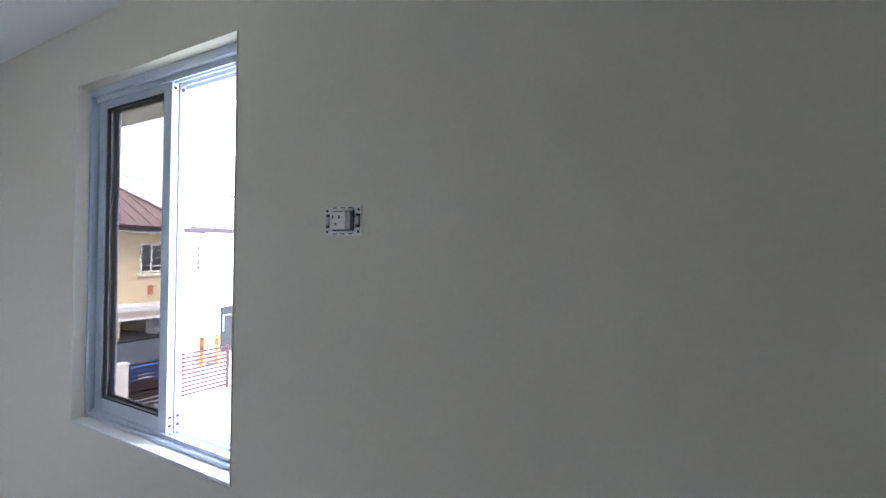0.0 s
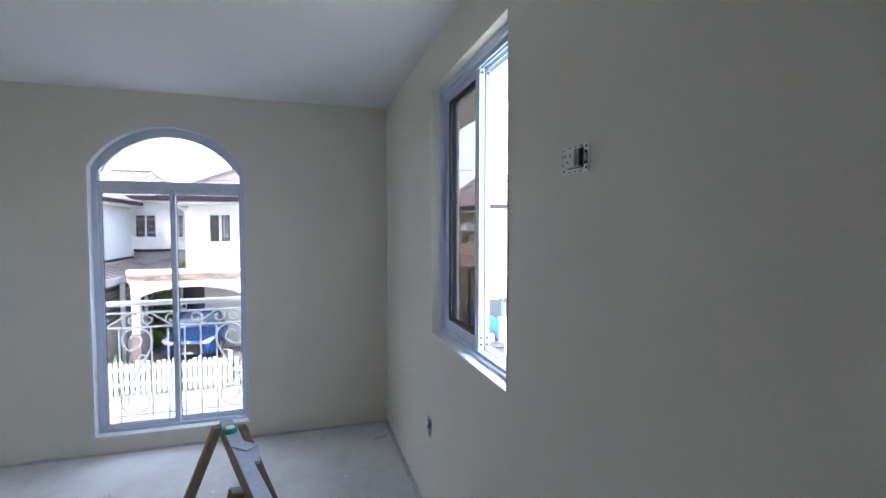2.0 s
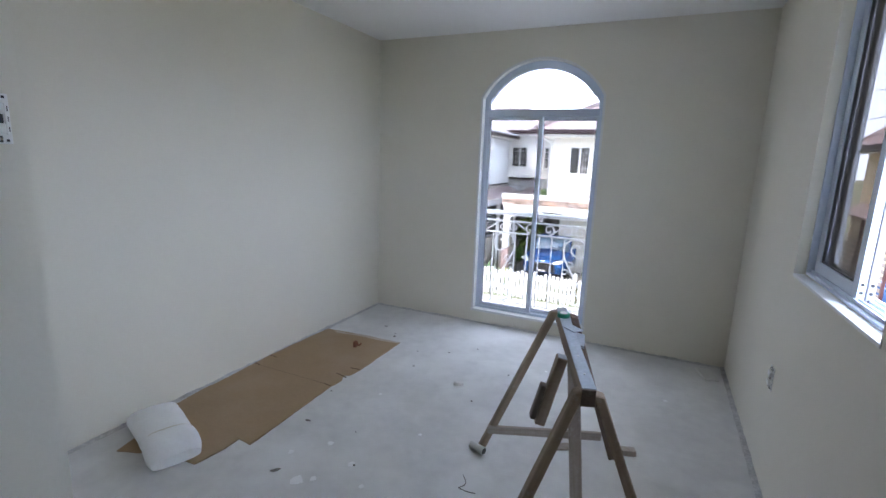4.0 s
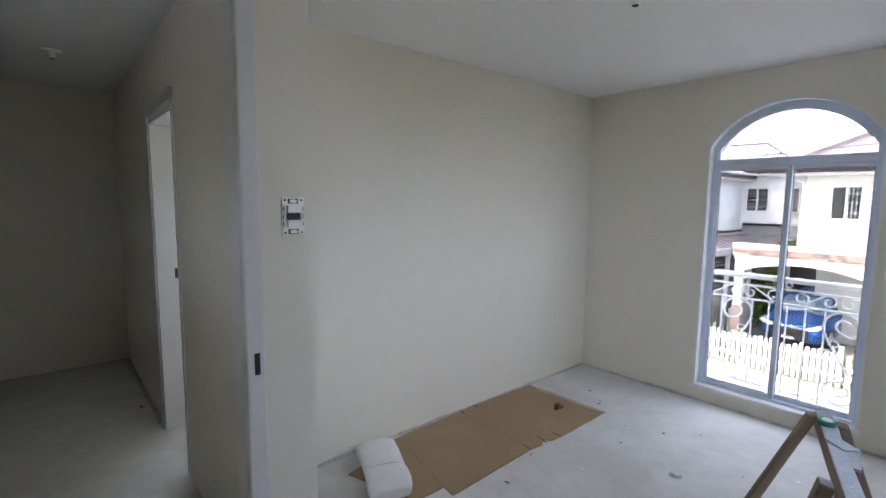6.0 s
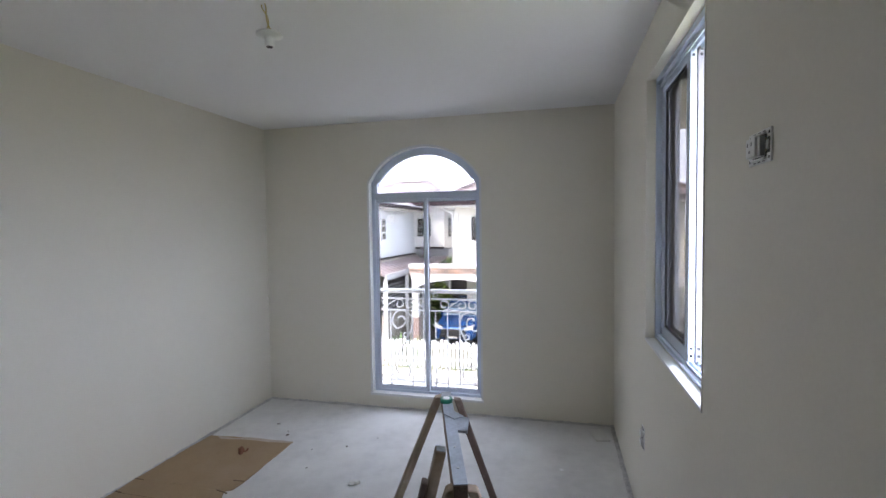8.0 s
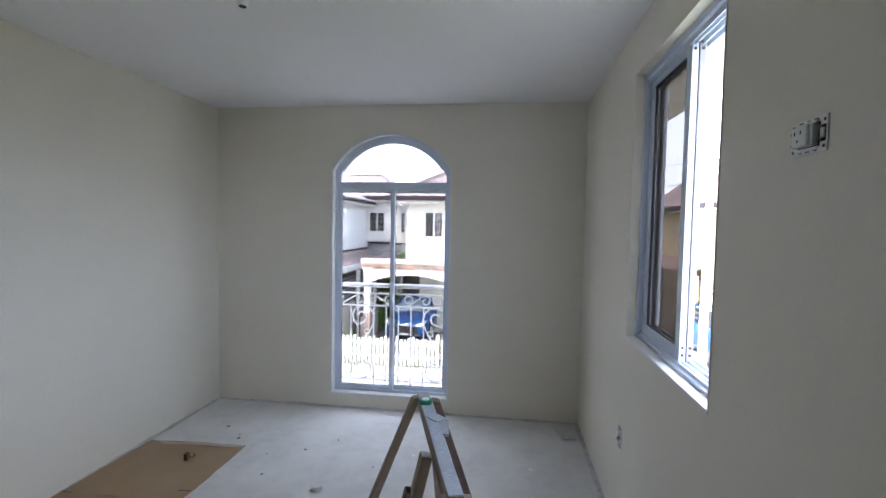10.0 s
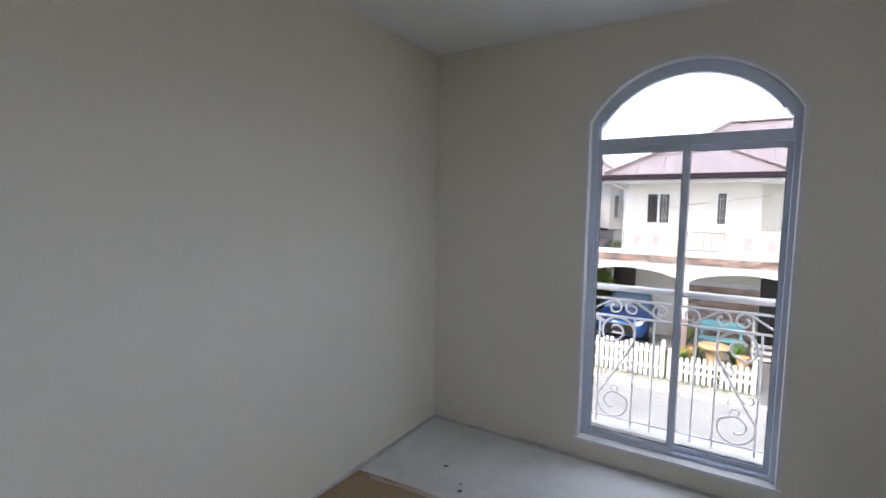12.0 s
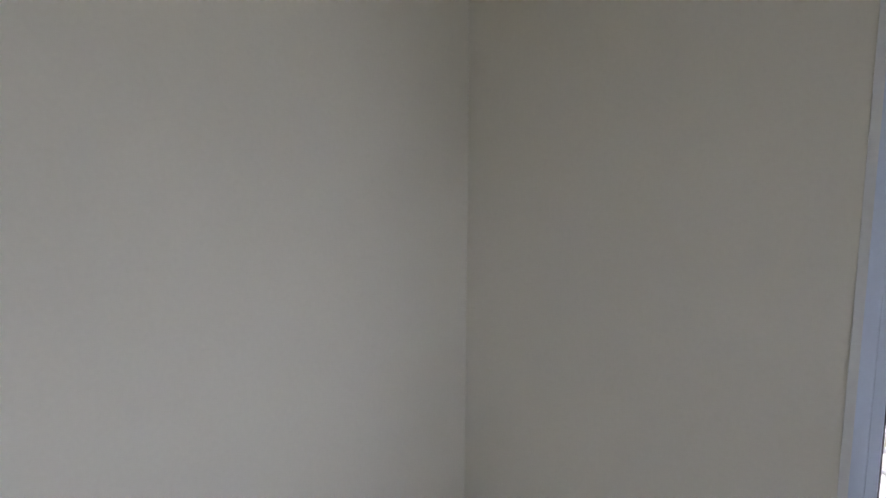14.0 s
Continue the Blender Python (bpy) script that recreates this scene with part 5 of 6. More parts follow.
def beige_house():
    h = thing("house", "beige two-storey house with terracotta metal roof", "house", (11, 16, G))
    bm = bmesh.new()
    bx(bm, 9.85, 12.1, 13.49, 20, -0.3, 2.5)
    sub("upper_wall", bm, M_BEIGE, h)
    sub("lower_wall", box(9.85, 12.35, 16.8, 20, G, -0.3), M_BEIGE, h)
    hip_roof(h, 9.2, 12.75, 12.8, 20.6, 2.52, 4.5, 1.75, M_ROOFO)
    house_window(h, 11.0, 11.75, 0.97, 1.95, 13.49, 0)
    sub("sill", box(10.9, 11.85, 13.38, 13.49, 0.84, 0.92), M_HOUSE, h)
    sub("plaque", box(11.28, 11.44, 13.46, 13.49, 0.2, 0.5), M_TERRA, h, "small terracotta plaque")
    sub("ledge", box(9.6, 11.93, 12.3, 13.49, -0.22, -0.08), M_HOUSEW, h, "white canopy ledge")
    sub("ledge_band", box(9.6, 11.93, 12.26, 13.49, -0.42, -0.22), M_GROUT, h)
    sub("ledge_foot", box(9.6, 11.93, 12.24, 13.49, -0.50, -0.42), M_HOUSEW, h)
    ac = sub("air_conditioner", box(9.42, 9.85, 15.55, 16.15, 1.50, 1.86, 0.01), M_WHITEP, h, "white window air conditioner")
    part("grille", box(9.408, 9.42, 15.6, 15.95, 1.54, 1.82), M_GREYP, ac)
    sub("ac_tray", box(9.45, 9.85, 15.5, 16.2, 1.38, 1.44), M_GUT, h)
    sub("side_window", box(9.80, 9.85, 16.5, 17.3, 0.95, 1.75, 0.005), M_HGLASS, h, "dark side window")
    bm = bmesh.new()
    prism(bm, [(9.05, 0.02), (9.85, 0.42), (9.85, 0.34), (9.05, -0.06)], 14.2, 19.5)
    lt = sub("lean_to_roof", bm, M_ROOFO, h, "brown metal lean-to roof")
    sub("side_gate_back", box(9.55, 9.6, 14.4, 19.5, G, -0.1), M_BEIGE, h)
    for k in range(9):
        sub("gate_slat", box(9.06, 9.09, 14.3, 19.4, G + 0.3 + k * 0.2, G + 0.42 + k * 0.2), M_IRON, h, "brown slats of the side passage")
    for y in (14.25, 16.8, 19.4):
        sub("side_post", box(9.05, 9.13, y, y + 0.08, G, 0.0), M_BROWNM, h)
    for x in (9.7, 11.65):
        sub("post", box(x, x + 0.2, 12.4, 12.6, G, -0.45), M_BEIGE, h)


beige_house()


def white_house():
    h = thing("house", "white two-storey house with arched carport and ledge-stone wall", "house", (15, 16, G))
    sub("upper_wall", box(12.102, 19.5, 13.49, 20, -0.1, 2.5), M_HOUSEW, h)
    hip_roof(h, 12.5, 20, 12.9, 20.6, 2.58, 4.4, 3.0, M_ROOFO)
    sub("lower_wall", box(12.352, 19.5, 15.6, 20, G, -0.1), M_HOUSEW, h)
    house_window(h, 12.97, 13.2, 0.95, 1.93, 13.49, 0, split=False)
    house_window(h, 15.0, 16.2, 0.95, 1.93, 13.49, 5)
    sub("arch", arch_band(12.31, 15.3, -0.75, -0.33, 0.1, 12.3, 12.5), M_HOUSEW, h)
    sub("terrace_slab", box(11.9, 19.5, 12.3, 13.6, 0.1, 0.3), M_HOUSEW, h)
    for x in (11.95, 15.3):
        sub("post", box(x, x + 0.36, 12.3, 12.6, G, 0.1), M_HOUSEW, h)
        sub("post_foot", box(x - 0.01, x + 0.37, 12.29, 12.61, G, G + 0.95), M_POSTB, h, "pinkish stone foot")
    bricks(h, 12.6, 15.45, G + 0.02, -0.6, 15.6, M_BRICKG, 0.5, 0.16, 8)
    sub("front_door", box(15.55, 16.55, 15.54, 15.6, G, -0.7), M_DOOR_AND_SHADE, h, "dark front door")
    for b in ((15.62, 15.66, 15.50, 15.54, G + 0.9, -1.15), (16.4, 16.44, 15.50, 15.54, G + 0.9, -1.15), (15.66, 16.4, 15.50, 15.54, -1.19, -1.15)):
        sub("door_trim", box(*b), M_MINT, h, "mint green door trim")


white_house()


def slat_gate(x0, x1, y, zt, n):
    g = thing("slatted_gate", "brown steel gate of horizontal slats", "gate", ((x0 + x1) / 2, y, G), "slatted gates")
    for x in (x0, x1 - 0.07):
        sub("gate_post", box(x, x + 0.07, y - 0.03, y + 0.04, G, zt + 0.02), M_BROWNM, g)
    for k in range(n):
        z = G + 0.12 + (zt - G - 0.16) * k / (n - 1)
        sub("slat", box(x0 + 0.07, x1 - 0.07, y - 0.012, y + 0.012, z - 0.028, z + 0.028), M_BROWNM, g)


slat_gate(10.55, 12.25, 10.35, -1.4, 11)
slat_gate(9.12, 10.45, 10.35, -1.45, 11)
gp = thing("gate_pillar", "pale concrete gate pillar beside the slatted gate", "pillar", (8.95, 10.35, G))
sub("shaft", box(8.78, 9.1, 10.2, 10.5, G, -1.42, 0.01), M_HOUSE, gp)
sub("cap", box(8.75, 9.13, 10.17, 10.53, -1.42, -1.36, 0.01), M_HOUSEW, gp)
tr = thing("rubbish_bin", "dark rubbish bin beside the gate pillar", "bin", (8.5, 10.0, G))
part("body", lathe(bmesh.new(), [(0.2, 0.0), (0.25, 0.6)], n=16), M_BLACKP, tr)
part("lid", lathe(bmesh.new(), [(0.27, 0.6), (0.27, 0.64), (0.2, 0.7), (0.05, 0.72)], n=16), M_BLACKP, tr)
sh = thing("plant_shelf", "orange wooden plant shelf in the neighbour's yard", "shelf", (13.75, 13.6, G))
for z in (0.3, 0.7, 1.05):
    sub("board", box(13.4, 14.1, 13.5, 13.75, G + z, G + z + 0.05), M_ORANGE, sh)
for x in (13.4, 14.04):
    sub("upright", box(x, x + 0.06, 13.5, 13.75, G, G + 1.15), M_ORANGE, sh)


# ---- cars ----
def car(name, label, M, hatch, paint, rear=False):
    """A small hatchback or tall wagon, lofted from cross-sections along its length; nose at -y."""
    t = thing(name, label, "car", M.translation)
    t.rotation_euler = M.to_euler()
    L, Wd, Ht = (3.95, 1.68, 1.41) if hatch else (4.5, 1.80, 1.78)
    # station: y, half width, sill, belt
    st = [(0.0, 0.62, 0.28, 0.62), (0.08, 0.74, 0.22, 0.72), (0.35, 0.81, 0.2, 0.84), (0.95, 0.84, 0.2, 0.97), (1.5, 0.84, 0.2, 1.0), (2.6, 0.84, 0.2, 1.02), (3.4, 0.83, 0.22, 1.03), (L - 0.12, 0.78, 0.26, 0.98), (L, 0.68, 0.34, 0.86)]
    k = Wd / 1.68
    bm = bmesh.new()
    rings = []
    for y, w, s, b in st:
        w *= k
        b = b * (Ht / 1.5) ** 0.6
        rings.append([bm.verts.new(p) for p in ((-w * 0.92, y, s), (-w, y, s + 0.18), (-w, y, (s + b) / 2), (-w * 0.96, y, b - 0.06), (-w * 0.84, y, b), (0, y, b + 0.035), (w * 0.84, y, b), (w * 0.96, y, b - 0.06), (w, y, (s + b) / 2), (w, y, s + 0.18), (w * 0.92, y, s))])
    for u, v in zip(rings, rings[1:]):
        for i in range(10):
            f = bm.faces.new((u[i], u[i + 1], v[i + 1], v[i]))
            f.smooth = True
        bm.faces.new((u[10], u[0], v[0], v[10]))
    bm.faces.new(rings[0])
    bm.faces.new(rings[-1][::-1])
    body = part("body", bm, paint, t)
    zb = 1.0 * (Ht / 1.5) ** 0.6 - 0.03
    hw, tw = 0.76 * k, 0.60 * k
    y0, y1, y2, y3 = (0.98, 1.75, 3.15, 3.80) if hatch else (1.15, 1.75, 4.05, 4.42)
    bm = bmesh.new()
    a = [bm.verts.new(p) for p in ((-hw, y0, zb), (hw, y0, zb), (hw, y3, zb), (-hw, y3, zb))]
    c = [bm.verts.new(p) for p in ((-tw, y1, Ht - 0.04), (tw, y1, Ht - 0.04), (tw, y2, Ht - 0.04), (-tw, y2, Ht - 0.04))]
    for i in range(1, 4):
        bm.faces.new((a[i], a[(i + 1) % 4], c[(i + 1) % 4], c[i]))
    bm.faces.new(c)
    part("glasshouse", bm, M_CARGLASS, t, "dark car windows")
    bm = bmesh.new()
    q = [(-hw, y0, zb), (hw, y0, zb), (tw, y1, Ht - 0.04), (-tw, y1, Ht - 0.04)]
    u = [bm.verts.new(p) for p in q]
    v = [bm.verts.new((p[0], p[1] + 0.012, p[2] - 0.012)) for p in q]
    bm.faces.new(u)
    bm.faces.new(v[::-1])
    for i in range(4):
        bm.faces.new((u[(i + 1) % 4], u[i], v[i], v[(i + 1) % 4]))
    ws = part("windscreen", bm, M_SHIELD, t, "windscreen with a sky reflection painted into its pale blue")
    part("wiper", beam(bmesh.new(), (-0.1, y0 + 0.05, zb + 0.05), (0.5 * k, y0 + 0.12, zb + 0.11), 0.02, 0.015, (0, 1, 0), 0), M_BLACKP, ws)
    bm = bmesh.new()
    bx(bm, -tw - 0.02, tw + 0.02, y1 - 0.04, y2 + 0.06, Ht - 0.05, Ht + 0.01, 0.025)
    part("roof", bm, paint if hatch else M_BLACKP, t)
    for sx in (-1, 1):
        for p, q in (((sx * (hw + 0.01), y0 + 0.02, zb), (sx * (tw + 0.015), y1, Ht - 0.03)), ((sx * (hw + 0.01), y3, zb), (sx * (tw + 0.015), y2, Ht - 0.03)), ((sx * (hw + 0.015), 2.4, zb), (sx * (tw + 0.02), 2.35, Ht - 0.03))):
            part("pillar", beam(bmesh.new(), p, q, 0.07, 0.05, (0, 1, 0), 0.01), paint, t)
        for y in (0.78, L - 0.78):
            wl = part("wheel", lathe(bmesh.new(), [(0.18, -0.1), (0.29, -0.1), (0.31, -0.06), (0.31, 0.06), (0.29, 0.1), (0.18, 0.1)], (sx * 0.74 * k, y, 0.31), 20, "x"), M_TYRE, t)
            part("rim", lathe(bmesh.new(), [(0.02, 0.0), (0.19, 0.01), (0.2, 0.03)], (sx * 0.75 * k + sx * 0.08, y, 0.31), 16, "x"), M_STEEL, wl)
        bm = bmesh.new()
        prism(bm, [(sx * 0.40 * k, 0.66), (sx * 0.74 * k, 0.80), (sx * 0.80 * k, 0.74), (sx * 0.70 * k, 0.64), (sx * 0.45 * k, 0.58)], 0.0, 0.30)
        part("headlight", bm, M_LAMPG, t, "clear headlight")
        part("tail_light", box(sx * 0.62 * k - 0.1, sx * 0.62 * k + 0.1, L - 0.08, L + 0.02, 0.86, 1.12, 0.01), M_REDL, t, "red tail light")
        part("mirror", box(sx * (0.86 * k) - 0.08, sx * (0.86 * k) + 0.08, 1.32, 1.42, zb - 0.02, zb + 0.12, 0.02), paint, t)
    part("grille", box(-0.50 * k, 0.50 * k, -0.02, 0.06, 0.40, 0.60, 0.015), M_BLACKP, t, "black grille")
    part("grille_bar", beam(bmesh.new(), (-0.42 * k, -0.012, 0.625), (0.42 * k, -0.012, 0.625), 0.03, 0.03, (0, 1, 0), 0.006), M_STEEL, t, "chrome bar between the headlights")
    part("bonnet_shut", beam(bmesh.new(), (-0.66 * k, 0.09, 0.735), (0.66 * k, 0.09, 0.735), 0.035, 0.03, (0, 1, 0), 0.006), M_BLACKP, t, "dark shut line of the bonnet")
    part("lower_grille", box(-0.55 * k, 0.55 * k, -0.01, 0.1, 0.28, 0.40, 0.015), M_BLACKP, t)
    part("number_plate", box(-0.16, 0.16, -0.035, -0.02, 0.28, 0.35), M_PLATE, t)
    part("number_plate", box(-0.2, 0.2, L + 0.0, L + 0.025, 0.62, 0.74), M_PLATE, t)
    part("bumper", box(-0.78 * k, 0.78 * k, L - 0.1, L + 0.05, 0.34, 0.56, 0.03), paint if hatch else M_BLACKP, t)
    return t


car("car", "blue hatchback parked nose out under the carport", pose(-1.17, 13.1, G, 0, 0, -4), True, M_BLUECAR)
car("car", "blue sport wagon parked tail out behind a slatted gate", pose(10.15, 15.9, G, 0, 0, 180), False, M_BLUECAR)


# ---- garden ----
def plant(name, label, cat, x, y, z, n, hgt, spread, material, seed, wide=0.03, droop=0.4):
    """A clump of curved tapering blades."""
    rg = random.Random(seed)
    bm = bmesh.new()
    for k in range(n):
        a, l, s = rg.uniform(0, 6.283), hgt * rg.uniform(0.6, 1.1), spread * rg.uniform(0.3, 1.0)
        w = wide * rg.uniform(0.6, 1.2)
        d, sd = Vector((math.cos(a), math.sin(a), 0)), Vector((-math.sin(a), math.cos(a), 0))
        prev = None
        for i in range(5):
            f = i / 4
            p = Vector((x, y, z)) + d * s * f + Vector((0, 0, l * (f - droop * f * f)))
            q = w * (1 - f) ** 0.6 * (0.5 + f)
            cur = (bm.verts.new(p - sd * q), bm.verts.new(p + sd * q))
            if prev:
                bm.faces.new((prev[0], prev[1], cur[1], cur[0]))
            prev = cur
    return solid(name, bm, material, label, cat, "garden plants")


def shrub(label, x, y, z, r, n, material, seed, flat=0.8):
    """A bush of many small leaves with gaps, on short stems."""
    rg = random.Random(seed)
    t = thing("shrub", label, "shrub", (x, y, z), "garden plants")
    bm = bmesh.new()
    for k in range(6):
        a = rg.uniform(0, 6.28)
        sweep(bm, [(0, 0, -0.02), (math.cos(a) * r * 0.3, math.sin(a) * r * 0.3, r * 0.8), (math.cos(a) * r * 0.6, math.sin(a) * r * 0.6, r * 1.3)], [0.02, 0.014, 0.006], 5)
    part("stem", bm, M_DRY, t)
    bm = bmesh.new()
    for k in range(n):
        v = Vector((rg.gauss(0, 1), rg.gauss(0, 1), rg.gauss(0, 1))).normalized() * r * rg.uniform(0.45, 1.0) * (0.75 + 0.35 * noise.noise(Vector((k * 0.01, seed, 0))))
        c = Vector((v.x, v.y, r * flat + v.z * flat))
        a, b = Vector((rg.gauss(0, 1), rg.gauss(0, 1), rg.gauss(0, 1))).normalized(), Vector((rg.gauss(0, 1), rg.gauss(0, 1), 0.3)).normalized()
        b = (b - a * a.dot(b)).normalized()
        s = r * rg.uniform(0.08, 0.16)
        bm.faces.new([bm.verts.new(c + p) for p in (-a * s, b * s * 0.5, a * s, -b * s * 0.5)])
    part("foliage", bm, material, t)
    return t


def pot(x, y, z, r, h, material, label):
    t = thing("flower_pot", label, "pot", (x, y, z), "flower pots")
    part("bowl", lathe(bmesh.new(), [(r * 0.68, 0), (r * 0.95, h * 0.8), (r * 1.05, h * 0.82), (r * 1.05, h), (r * 0.88, h), (r * 0.85, h * 0.85)], n=18), material, t)
    part("soil", lathe(bmesh.new(), [(r * 0.85, h * 0.84), (r * 0.85, h * 0.86)], n=14), M_GROUND, t)


for k, (x, y, r) in enumerate(((0.85, 11.3, 0.15), (1.05, 11.0, 0.12), (2.2, 11.2, 0.15), (1.9, 11.1, 0.13), (3.75, 11.6, 0.18), (4.3, 11.2, 0.16))):
    pot(x, y, G - 0.01, r, r * 1.8, M_TERRA if k % 2 == 0 else M_HOUSEW, "terracotta flower pot in the garden bed" if k % 2 == 0 else "white flower pot in the garden bed")
plant("spiky_plant", "spiky yellow-green plant behind the picket fence", "plant", 0.85, 11.3, G + 0.25, 40, 0.55, 0.4, M_LEAFY, 1)
plant("spiky_plant", "leafy green pot plant behind the fence", "plant", 1.05, 11.0, G + 0.2, 36, 0.4, 0.3, M_LEAF, 2)
plant("spiky_plant", "leafy green pot plant beside the bench", "plant", 2.35, 13.3, G, 40, 0.85, 0.4, M_LEAFY, 3)
plant("dry_plant", "tangle of dry straw-coloured stalks by the path", "plant", 2.25, 11.2, G - 0.01, 130, 1.05, 0.6, M_DRY, 4, 0.012, 0.8)
plant("dry_plant", "low tangle of dry stalks in the garden bed", "plant", 1.95, 11.3, G - 0.01, 110, 0.95, 0.5, M_DRY, 14, 0.012, 0.8)
plant("spiky_plant", "dark green palm-like plant beside the path", "plant", 4.2, 10.9, G, 70, 0.9, 0.55, M_LEAF, 5)
plant("spiky_plant", "reddish spiky plant in a pot", "plant", 3.75, 11.6, G + 0.3, 40, 0.5, 0.4, M_TERRA, 6, 0.018, 0.3)
plant("spiky_plant", "bright green plant at the fence's end", "plant", -2.35, 11.2, G, 60, 0.75, 0.5, M_LEAFY, 7)
plant("spiky_plant", "green plant at the fence's end", "plant", -2.8, 11.3, G, 60, 0.6, 0.5, M_LEAF, 8)
shrub("dense green shrub behind the carport", -2.45, 16.2, G, 0.72, 1500, M_LEAFY, 21, 1.65)
shrub("dense green shrub at the yard wall", -2.6, 15.0, G, 0.42, 600, M_LEAF, 22, 1.0)
shrub("green creeper clump on the terrace's end", -1.55, 14.6, 0.06, 0.32, 260, M_LEAF, 23)
shrub("small green shrub beside the table", 1.2, 12.3, G, 0.3, 220, M_LEAF, 24)
shrub("green shrub beside the neighbour's gate", 7.3, 11.2, G, 0.6, 400, M_LEAF, 25)

for k, (x, y, hh, m, lb) in enumerate(((0.78, 10.75, 0.42, M_LEAFY, "yellow-green leafy plant by the fence"), (1.35, 10.8, 0.3, M_LEAF, "low green plant by the fence"), (1.75, 10.7, 0.28, M_LEAF, "low green plant by the fence"),
                                       (2.1, 12.2, 0.5, M_LEAF, "green plant beside the log stool"), (0.75, 12.7, 0.9, M_LEAFY, "tall yellow-green plant at the post"), (2.42, 10.6, 0.4, M_DRY, "dry grassy plant at the fence's end"),
                                       (3.9, 10.7, 0.5, M_LEAF, "arching green plant behind the fence"), (4.8, 10.9, 0.6, M_LEAF, "arching green plant behind the fence"), (5.4, 11.0, 0.6, M_LEAFY, "yellow-green plant behind the fence"),
                                       (-2.0, 10.7, 0.6, M_LEAFY, "yellow-green plant behind the fence"), (-2.6, 10.8, 0.7, M_LEAF, "green plant behind the fence"), (3.68, 13.0, 0.8, M_LEAF, "green plant beside the steps"))):
    plant("leafy_plant", lb, "plant", x, y + 0.25, G - 0.01, 60, hh * 1.9, hh * 0.8, m, 40 + k, 0.03, 0.4)
bl = thing("flower_bush", "small bush with orange and red blossoms", "flowers", (0.95, 11.6, G), "garden plants")
rg = random.Random(31)
for k in range(26):
    p = (rg.uniform(-0.22, 0.22), rg.uniform(-0.2, 0.2), rg.uniform(0.3, 0.55))
    part("blossom", lathe(bmesh.new(), [(0.006, -0.02), (0.035, 0.0), (0.03, 0.02), (0.008, 0.012)], p, 7), M_ORANGE if k % 3 else M_REDL, bl)
bm = bmesh.new()
for k in range(60):
    a, l = rg.uniform(0, 6.28), rg.uniform(0.2, 0.45)
    sweep(bm, [(0, 0, 0), (math.cos(a) * 0.1, math.sin(a) * 0.1, l * 0.6), (math.cos(a) * 0.22, math.sin(a) * 0.22, l)], [0.006, 0.012, 0.003], 4)
part("stems", bm, M_LEAF, bl)
ball = thing("garden_ball", "dull red clay ball on the bed's edge", "ornament", (2.42, 12.6, G))
part("ball", lathe(bmesh.new(), [(0.15 * math.cos(a), 0.145 + 0.15 * math.sin(a)) for a in (-1.3 + 2.6 * k / 12 for k in range(13))], n=20), M_TERRA, ball)
bench = thing("garden_bench", "turquoise painted wooden garden bench", "bench", (1.68, 13.6, G))
sub("seat", box(1.15, 2.36, 13.3, 13.72, G + 0.42, G + 0.47, 0.01), M_TEAL, bench)
for z in (0.655, 0.82):
    sub("back_slat", box(1.15, 2.36, 13.72, 13.76, G + z, G + z + 0.16, 0.006), M_TEAL, bench)
for x in (1.2, 2.24):
    for y in (13.32, 13.68):
        sub("leg", box(x, x + 0.07, y, y + 0.06, G, G + (0.42 if y < 13.5 else 0.95)), M_TEAL, bench)
table = thing("log_table", "round varnished log table in the garden", "table", (1.62, 11.85, G))
part("tabletop", lathe(bmesh.new(), [(0.36, 0.57), (0.40, 0.58), (0.405, 0.64), (0.38, 0.66)], n=26), M_STUMP, table)
part("pedestal", lathe(bmesh.new(), [(0.26, -0.01), (0.19, 0.25), (0.22, 0.57)], n=18), M_STUMP, table)
for x, y, s in ((1.05, 12.3, 3), (2.3, 12.0, 4)):
    st = thing("log_stool", "small pale log stool beside the round table", "stool", (x, y, G), "log stools")
    part("seat", lathe(bmesh.new(), [(0.15, -0.01), (0.13, 0.2), (0.16, 0.38), (0.16, 0.42)], n=16), M_STUMP, st)
hr = thing("step_railing", "white steel step rail before the front door", "railing", (3.1, 13.4, G))
for x in (2.55, 3.45):
    for y in (13.1, 13.9):
        sub("post", box(x, x + 0.032, y, y + 0.032, G, G + 1.15), M_RAIL, hr)
    for z in (0.55, 0.85, 1.12):
        sub("rail", box(x + 0.003, x + 0.029, 13.1, 13.95, G + z, G + z + 0.025), M_RAIL, hr)
for k in range(3):
    sub("tread", box(2.6, 3.45, 13.12 + k * 0.28, 13.38 + k * 0.28, G + 0.12 * (k + 1) - 0.04, G + 0.12 * (k + 1)), M_RAIL, hr)
oc = thing("garden_chair", "rust-orange carved garden seat beside the path", "chair", (4.5, 12.9, G))
sub("seat", box(4.2, 4.8, 12.7, 13.1, G + 0.38, G + 0.44, 0.01), M_ORANGE, oc)
sub("backrest", sweep(bmesh.new(), [(4.5 + 0.3 * math.cos(a), 13.1, G + 0.62 + 0.28 * math.sin(a)) for a in (2 * math.pi * k / 20 for k in range(21))], 0.04, 8), M_ORANGE, oc)
for x in (4.24, 4.72):
    for y in (12.74, 13.04):
        sub("leg", box(x, x + 0.05, y, y + 0.05, G, G + 0.4), M_ORANGE, oc)


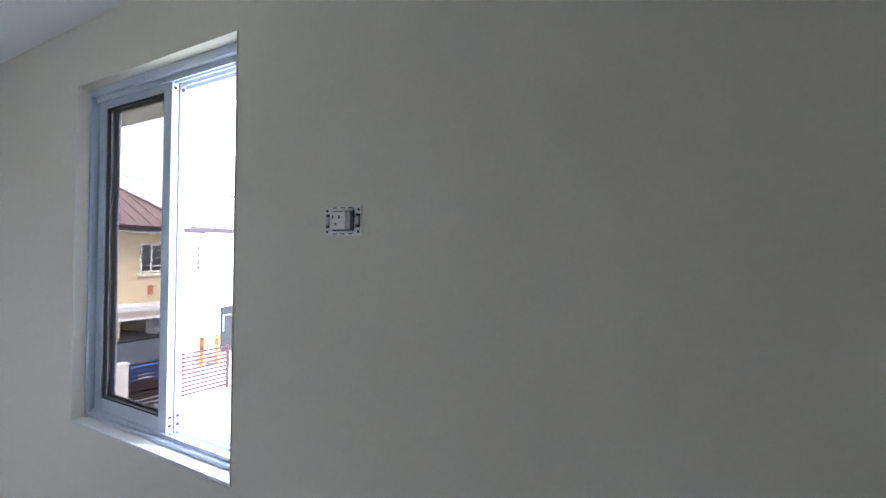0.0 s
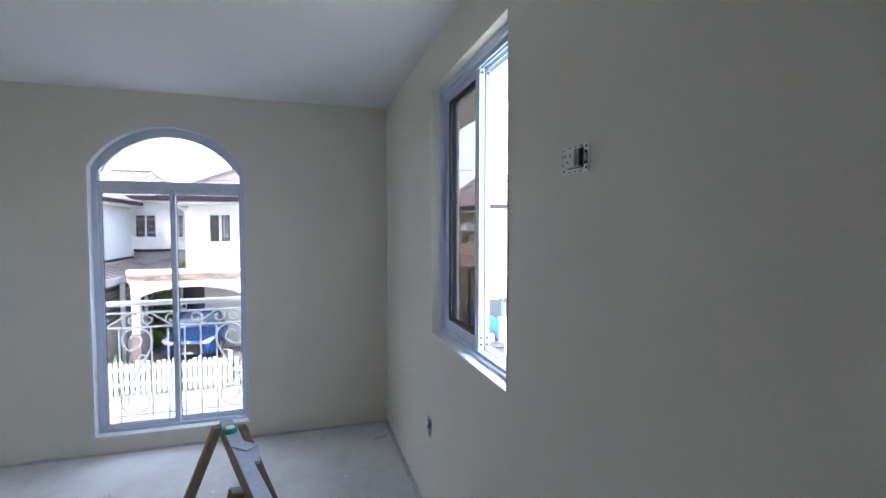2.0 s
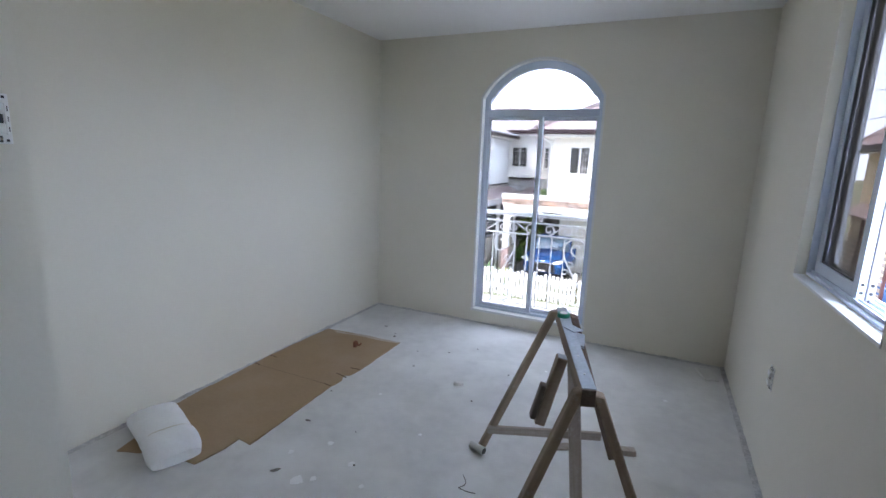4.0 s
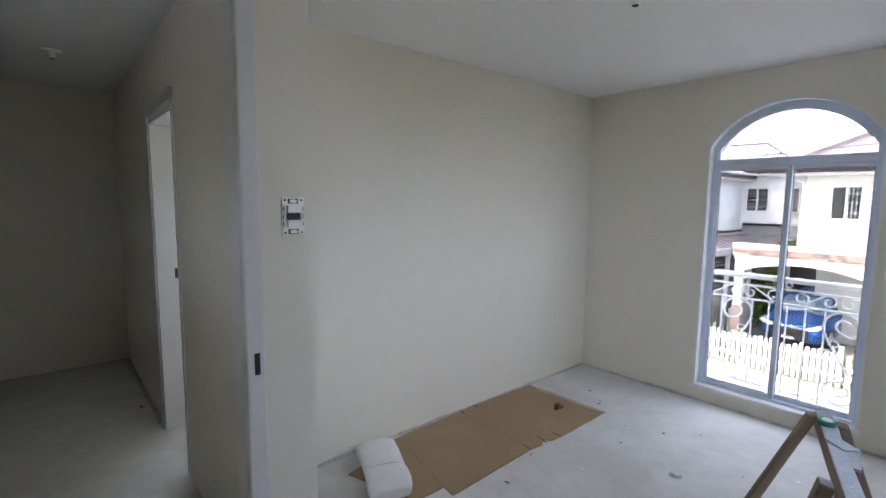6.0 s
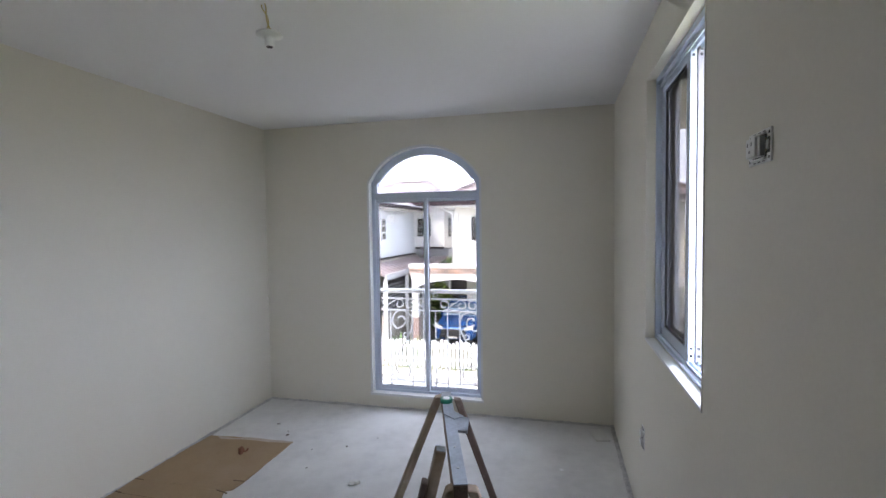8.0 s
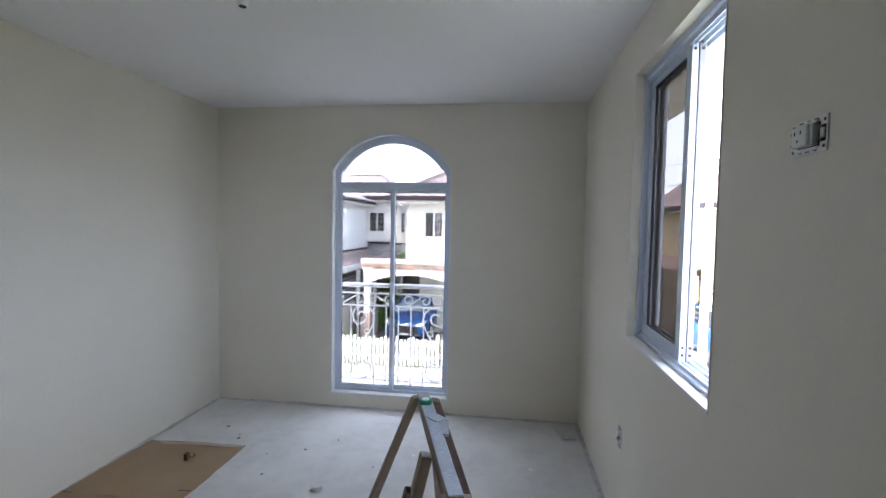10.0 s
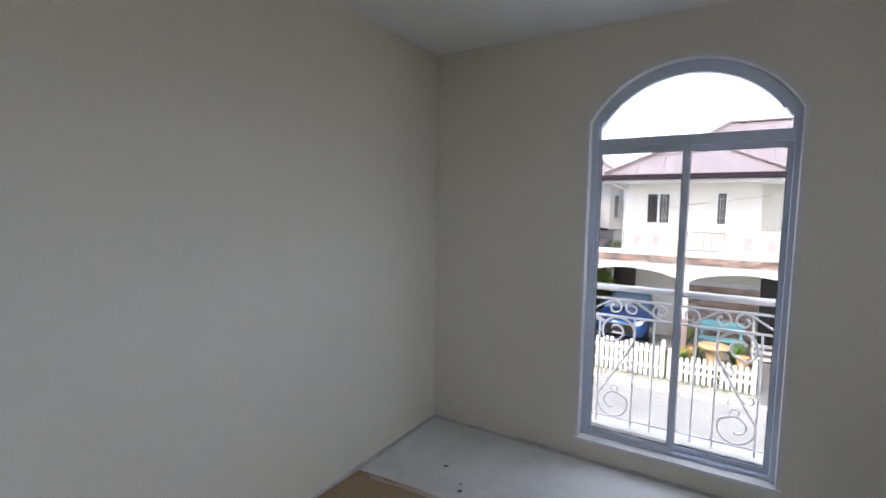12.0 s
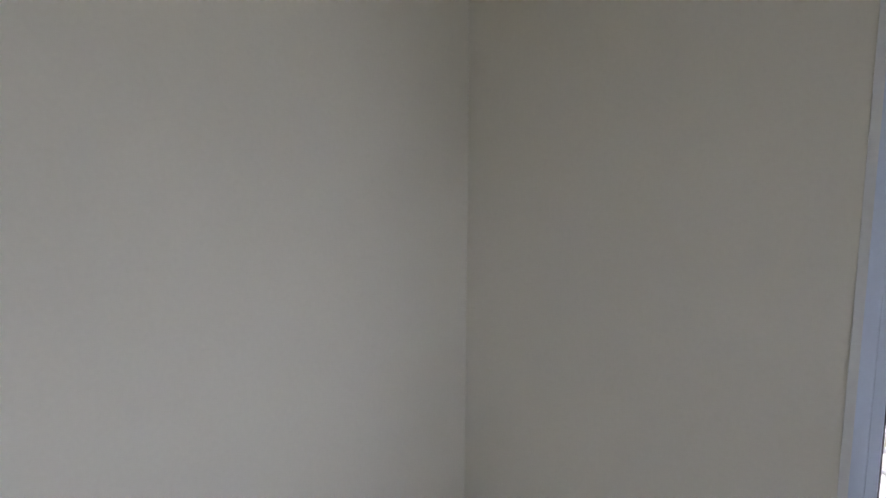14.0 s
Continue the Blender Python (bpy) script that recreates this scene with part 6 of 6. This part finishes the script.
# ---- utility pole and cables ----
up = thing("utility_pole", "tapered concrete utility pole with cables and a notice", "utility pole", (7.66, 9.0, G))
part("shaft", sweep(bmesh.new(), [(0.03, 0, -0.1), (0.03, 0, 3.0), (0.03, 0, 6.0), (0.03, 0, 6.83)], [0.12, 0.10, 0.085, 0.08], 16), M_POLE, up)
part("band", lathe(bmesh.new(), [(0.09, 5.3), (0.096, 5.32), (0.096, 5.36), (0.09, 5.38)], (0.03, 0, 0), 14), M_GROUT, up)
part("bracket", beam(bmesh.new(), (0, -0.1, 5.7), (0.1, -0.8, 6.0), 0.05, 0.05, (1, 0, 0)), M_GROUT, up)
part("insulator", lathe(bmesh.new(), [(0.03, 6.4), (0.05, 6.45), (0.05, 6.55), (0.03, 6.6)], (0.16, -0.02, 0), 12), M_MINT, up)
sg = part("notice", box(0.02, 0.42, -0.135, -0.12, 2.32, 2.88, 0.004), M_PLATE, up, "white notice with unreadable red and black lines")
for z, h, w, m in ((2.74, 0.07, 0.3, M_REDINK), (2.56, 0.09, 0.12, M_REDINK), (2.42, 0.05, 0.3, M_BLACKINK)):
    part("print_bar", box(0.22 - w / 2, 0.22 + w / 2, -0.139, -0.135, z, z + h), m, sg)
for a, b, sag in (((7.66, 9.0, 3.35), (-30, 9.6, 3.5), 0.9), ((7.66, 9.0, 2.95), (-3.0, 14.0, 1.4), 0.25), ((7.66, 9.0, 3.6), (45, 9.2, 3.6), 0.7), ((7.66, 9.0, 3.1), (45, 9.0, 3.0), 0.8), ((7.66, 9.0, 3.3), (11.2, 13.4, 2.3), 0.2), ((7.66, 9.0, 2.8), (3.4, 13.9, 1.3), 0.2)):
    p, q = Vector(a), Vector(b)
    bm = bmesh.new()
    sweep(bm, [p.lerp(q, k / 24) - Vector((0, 0, sag * 4 * (k / 24) * (1 - k / 24))) for k in range(25)], 0.0065, 5)
    solid("cable", bm, M_CABLE, "thin black cable strung from the utility pole", "cable", "overhead cables")

# closed distance behind the houses
bm = bmesh.new()
rg = random.Random(9)
for k in range(14):
    x = -70 + k * 11
    if -16 < x < 22:
        continue
    bx(bm, x, x + 9, 15 + rg.uniform(-1, 1), 24, G - 0.2, rg.uniform(2.2, 3.0))
solid("far_houses", bm, M_HOUSE, "row of plain cream houses further along the street", "houses", kind="stuff")
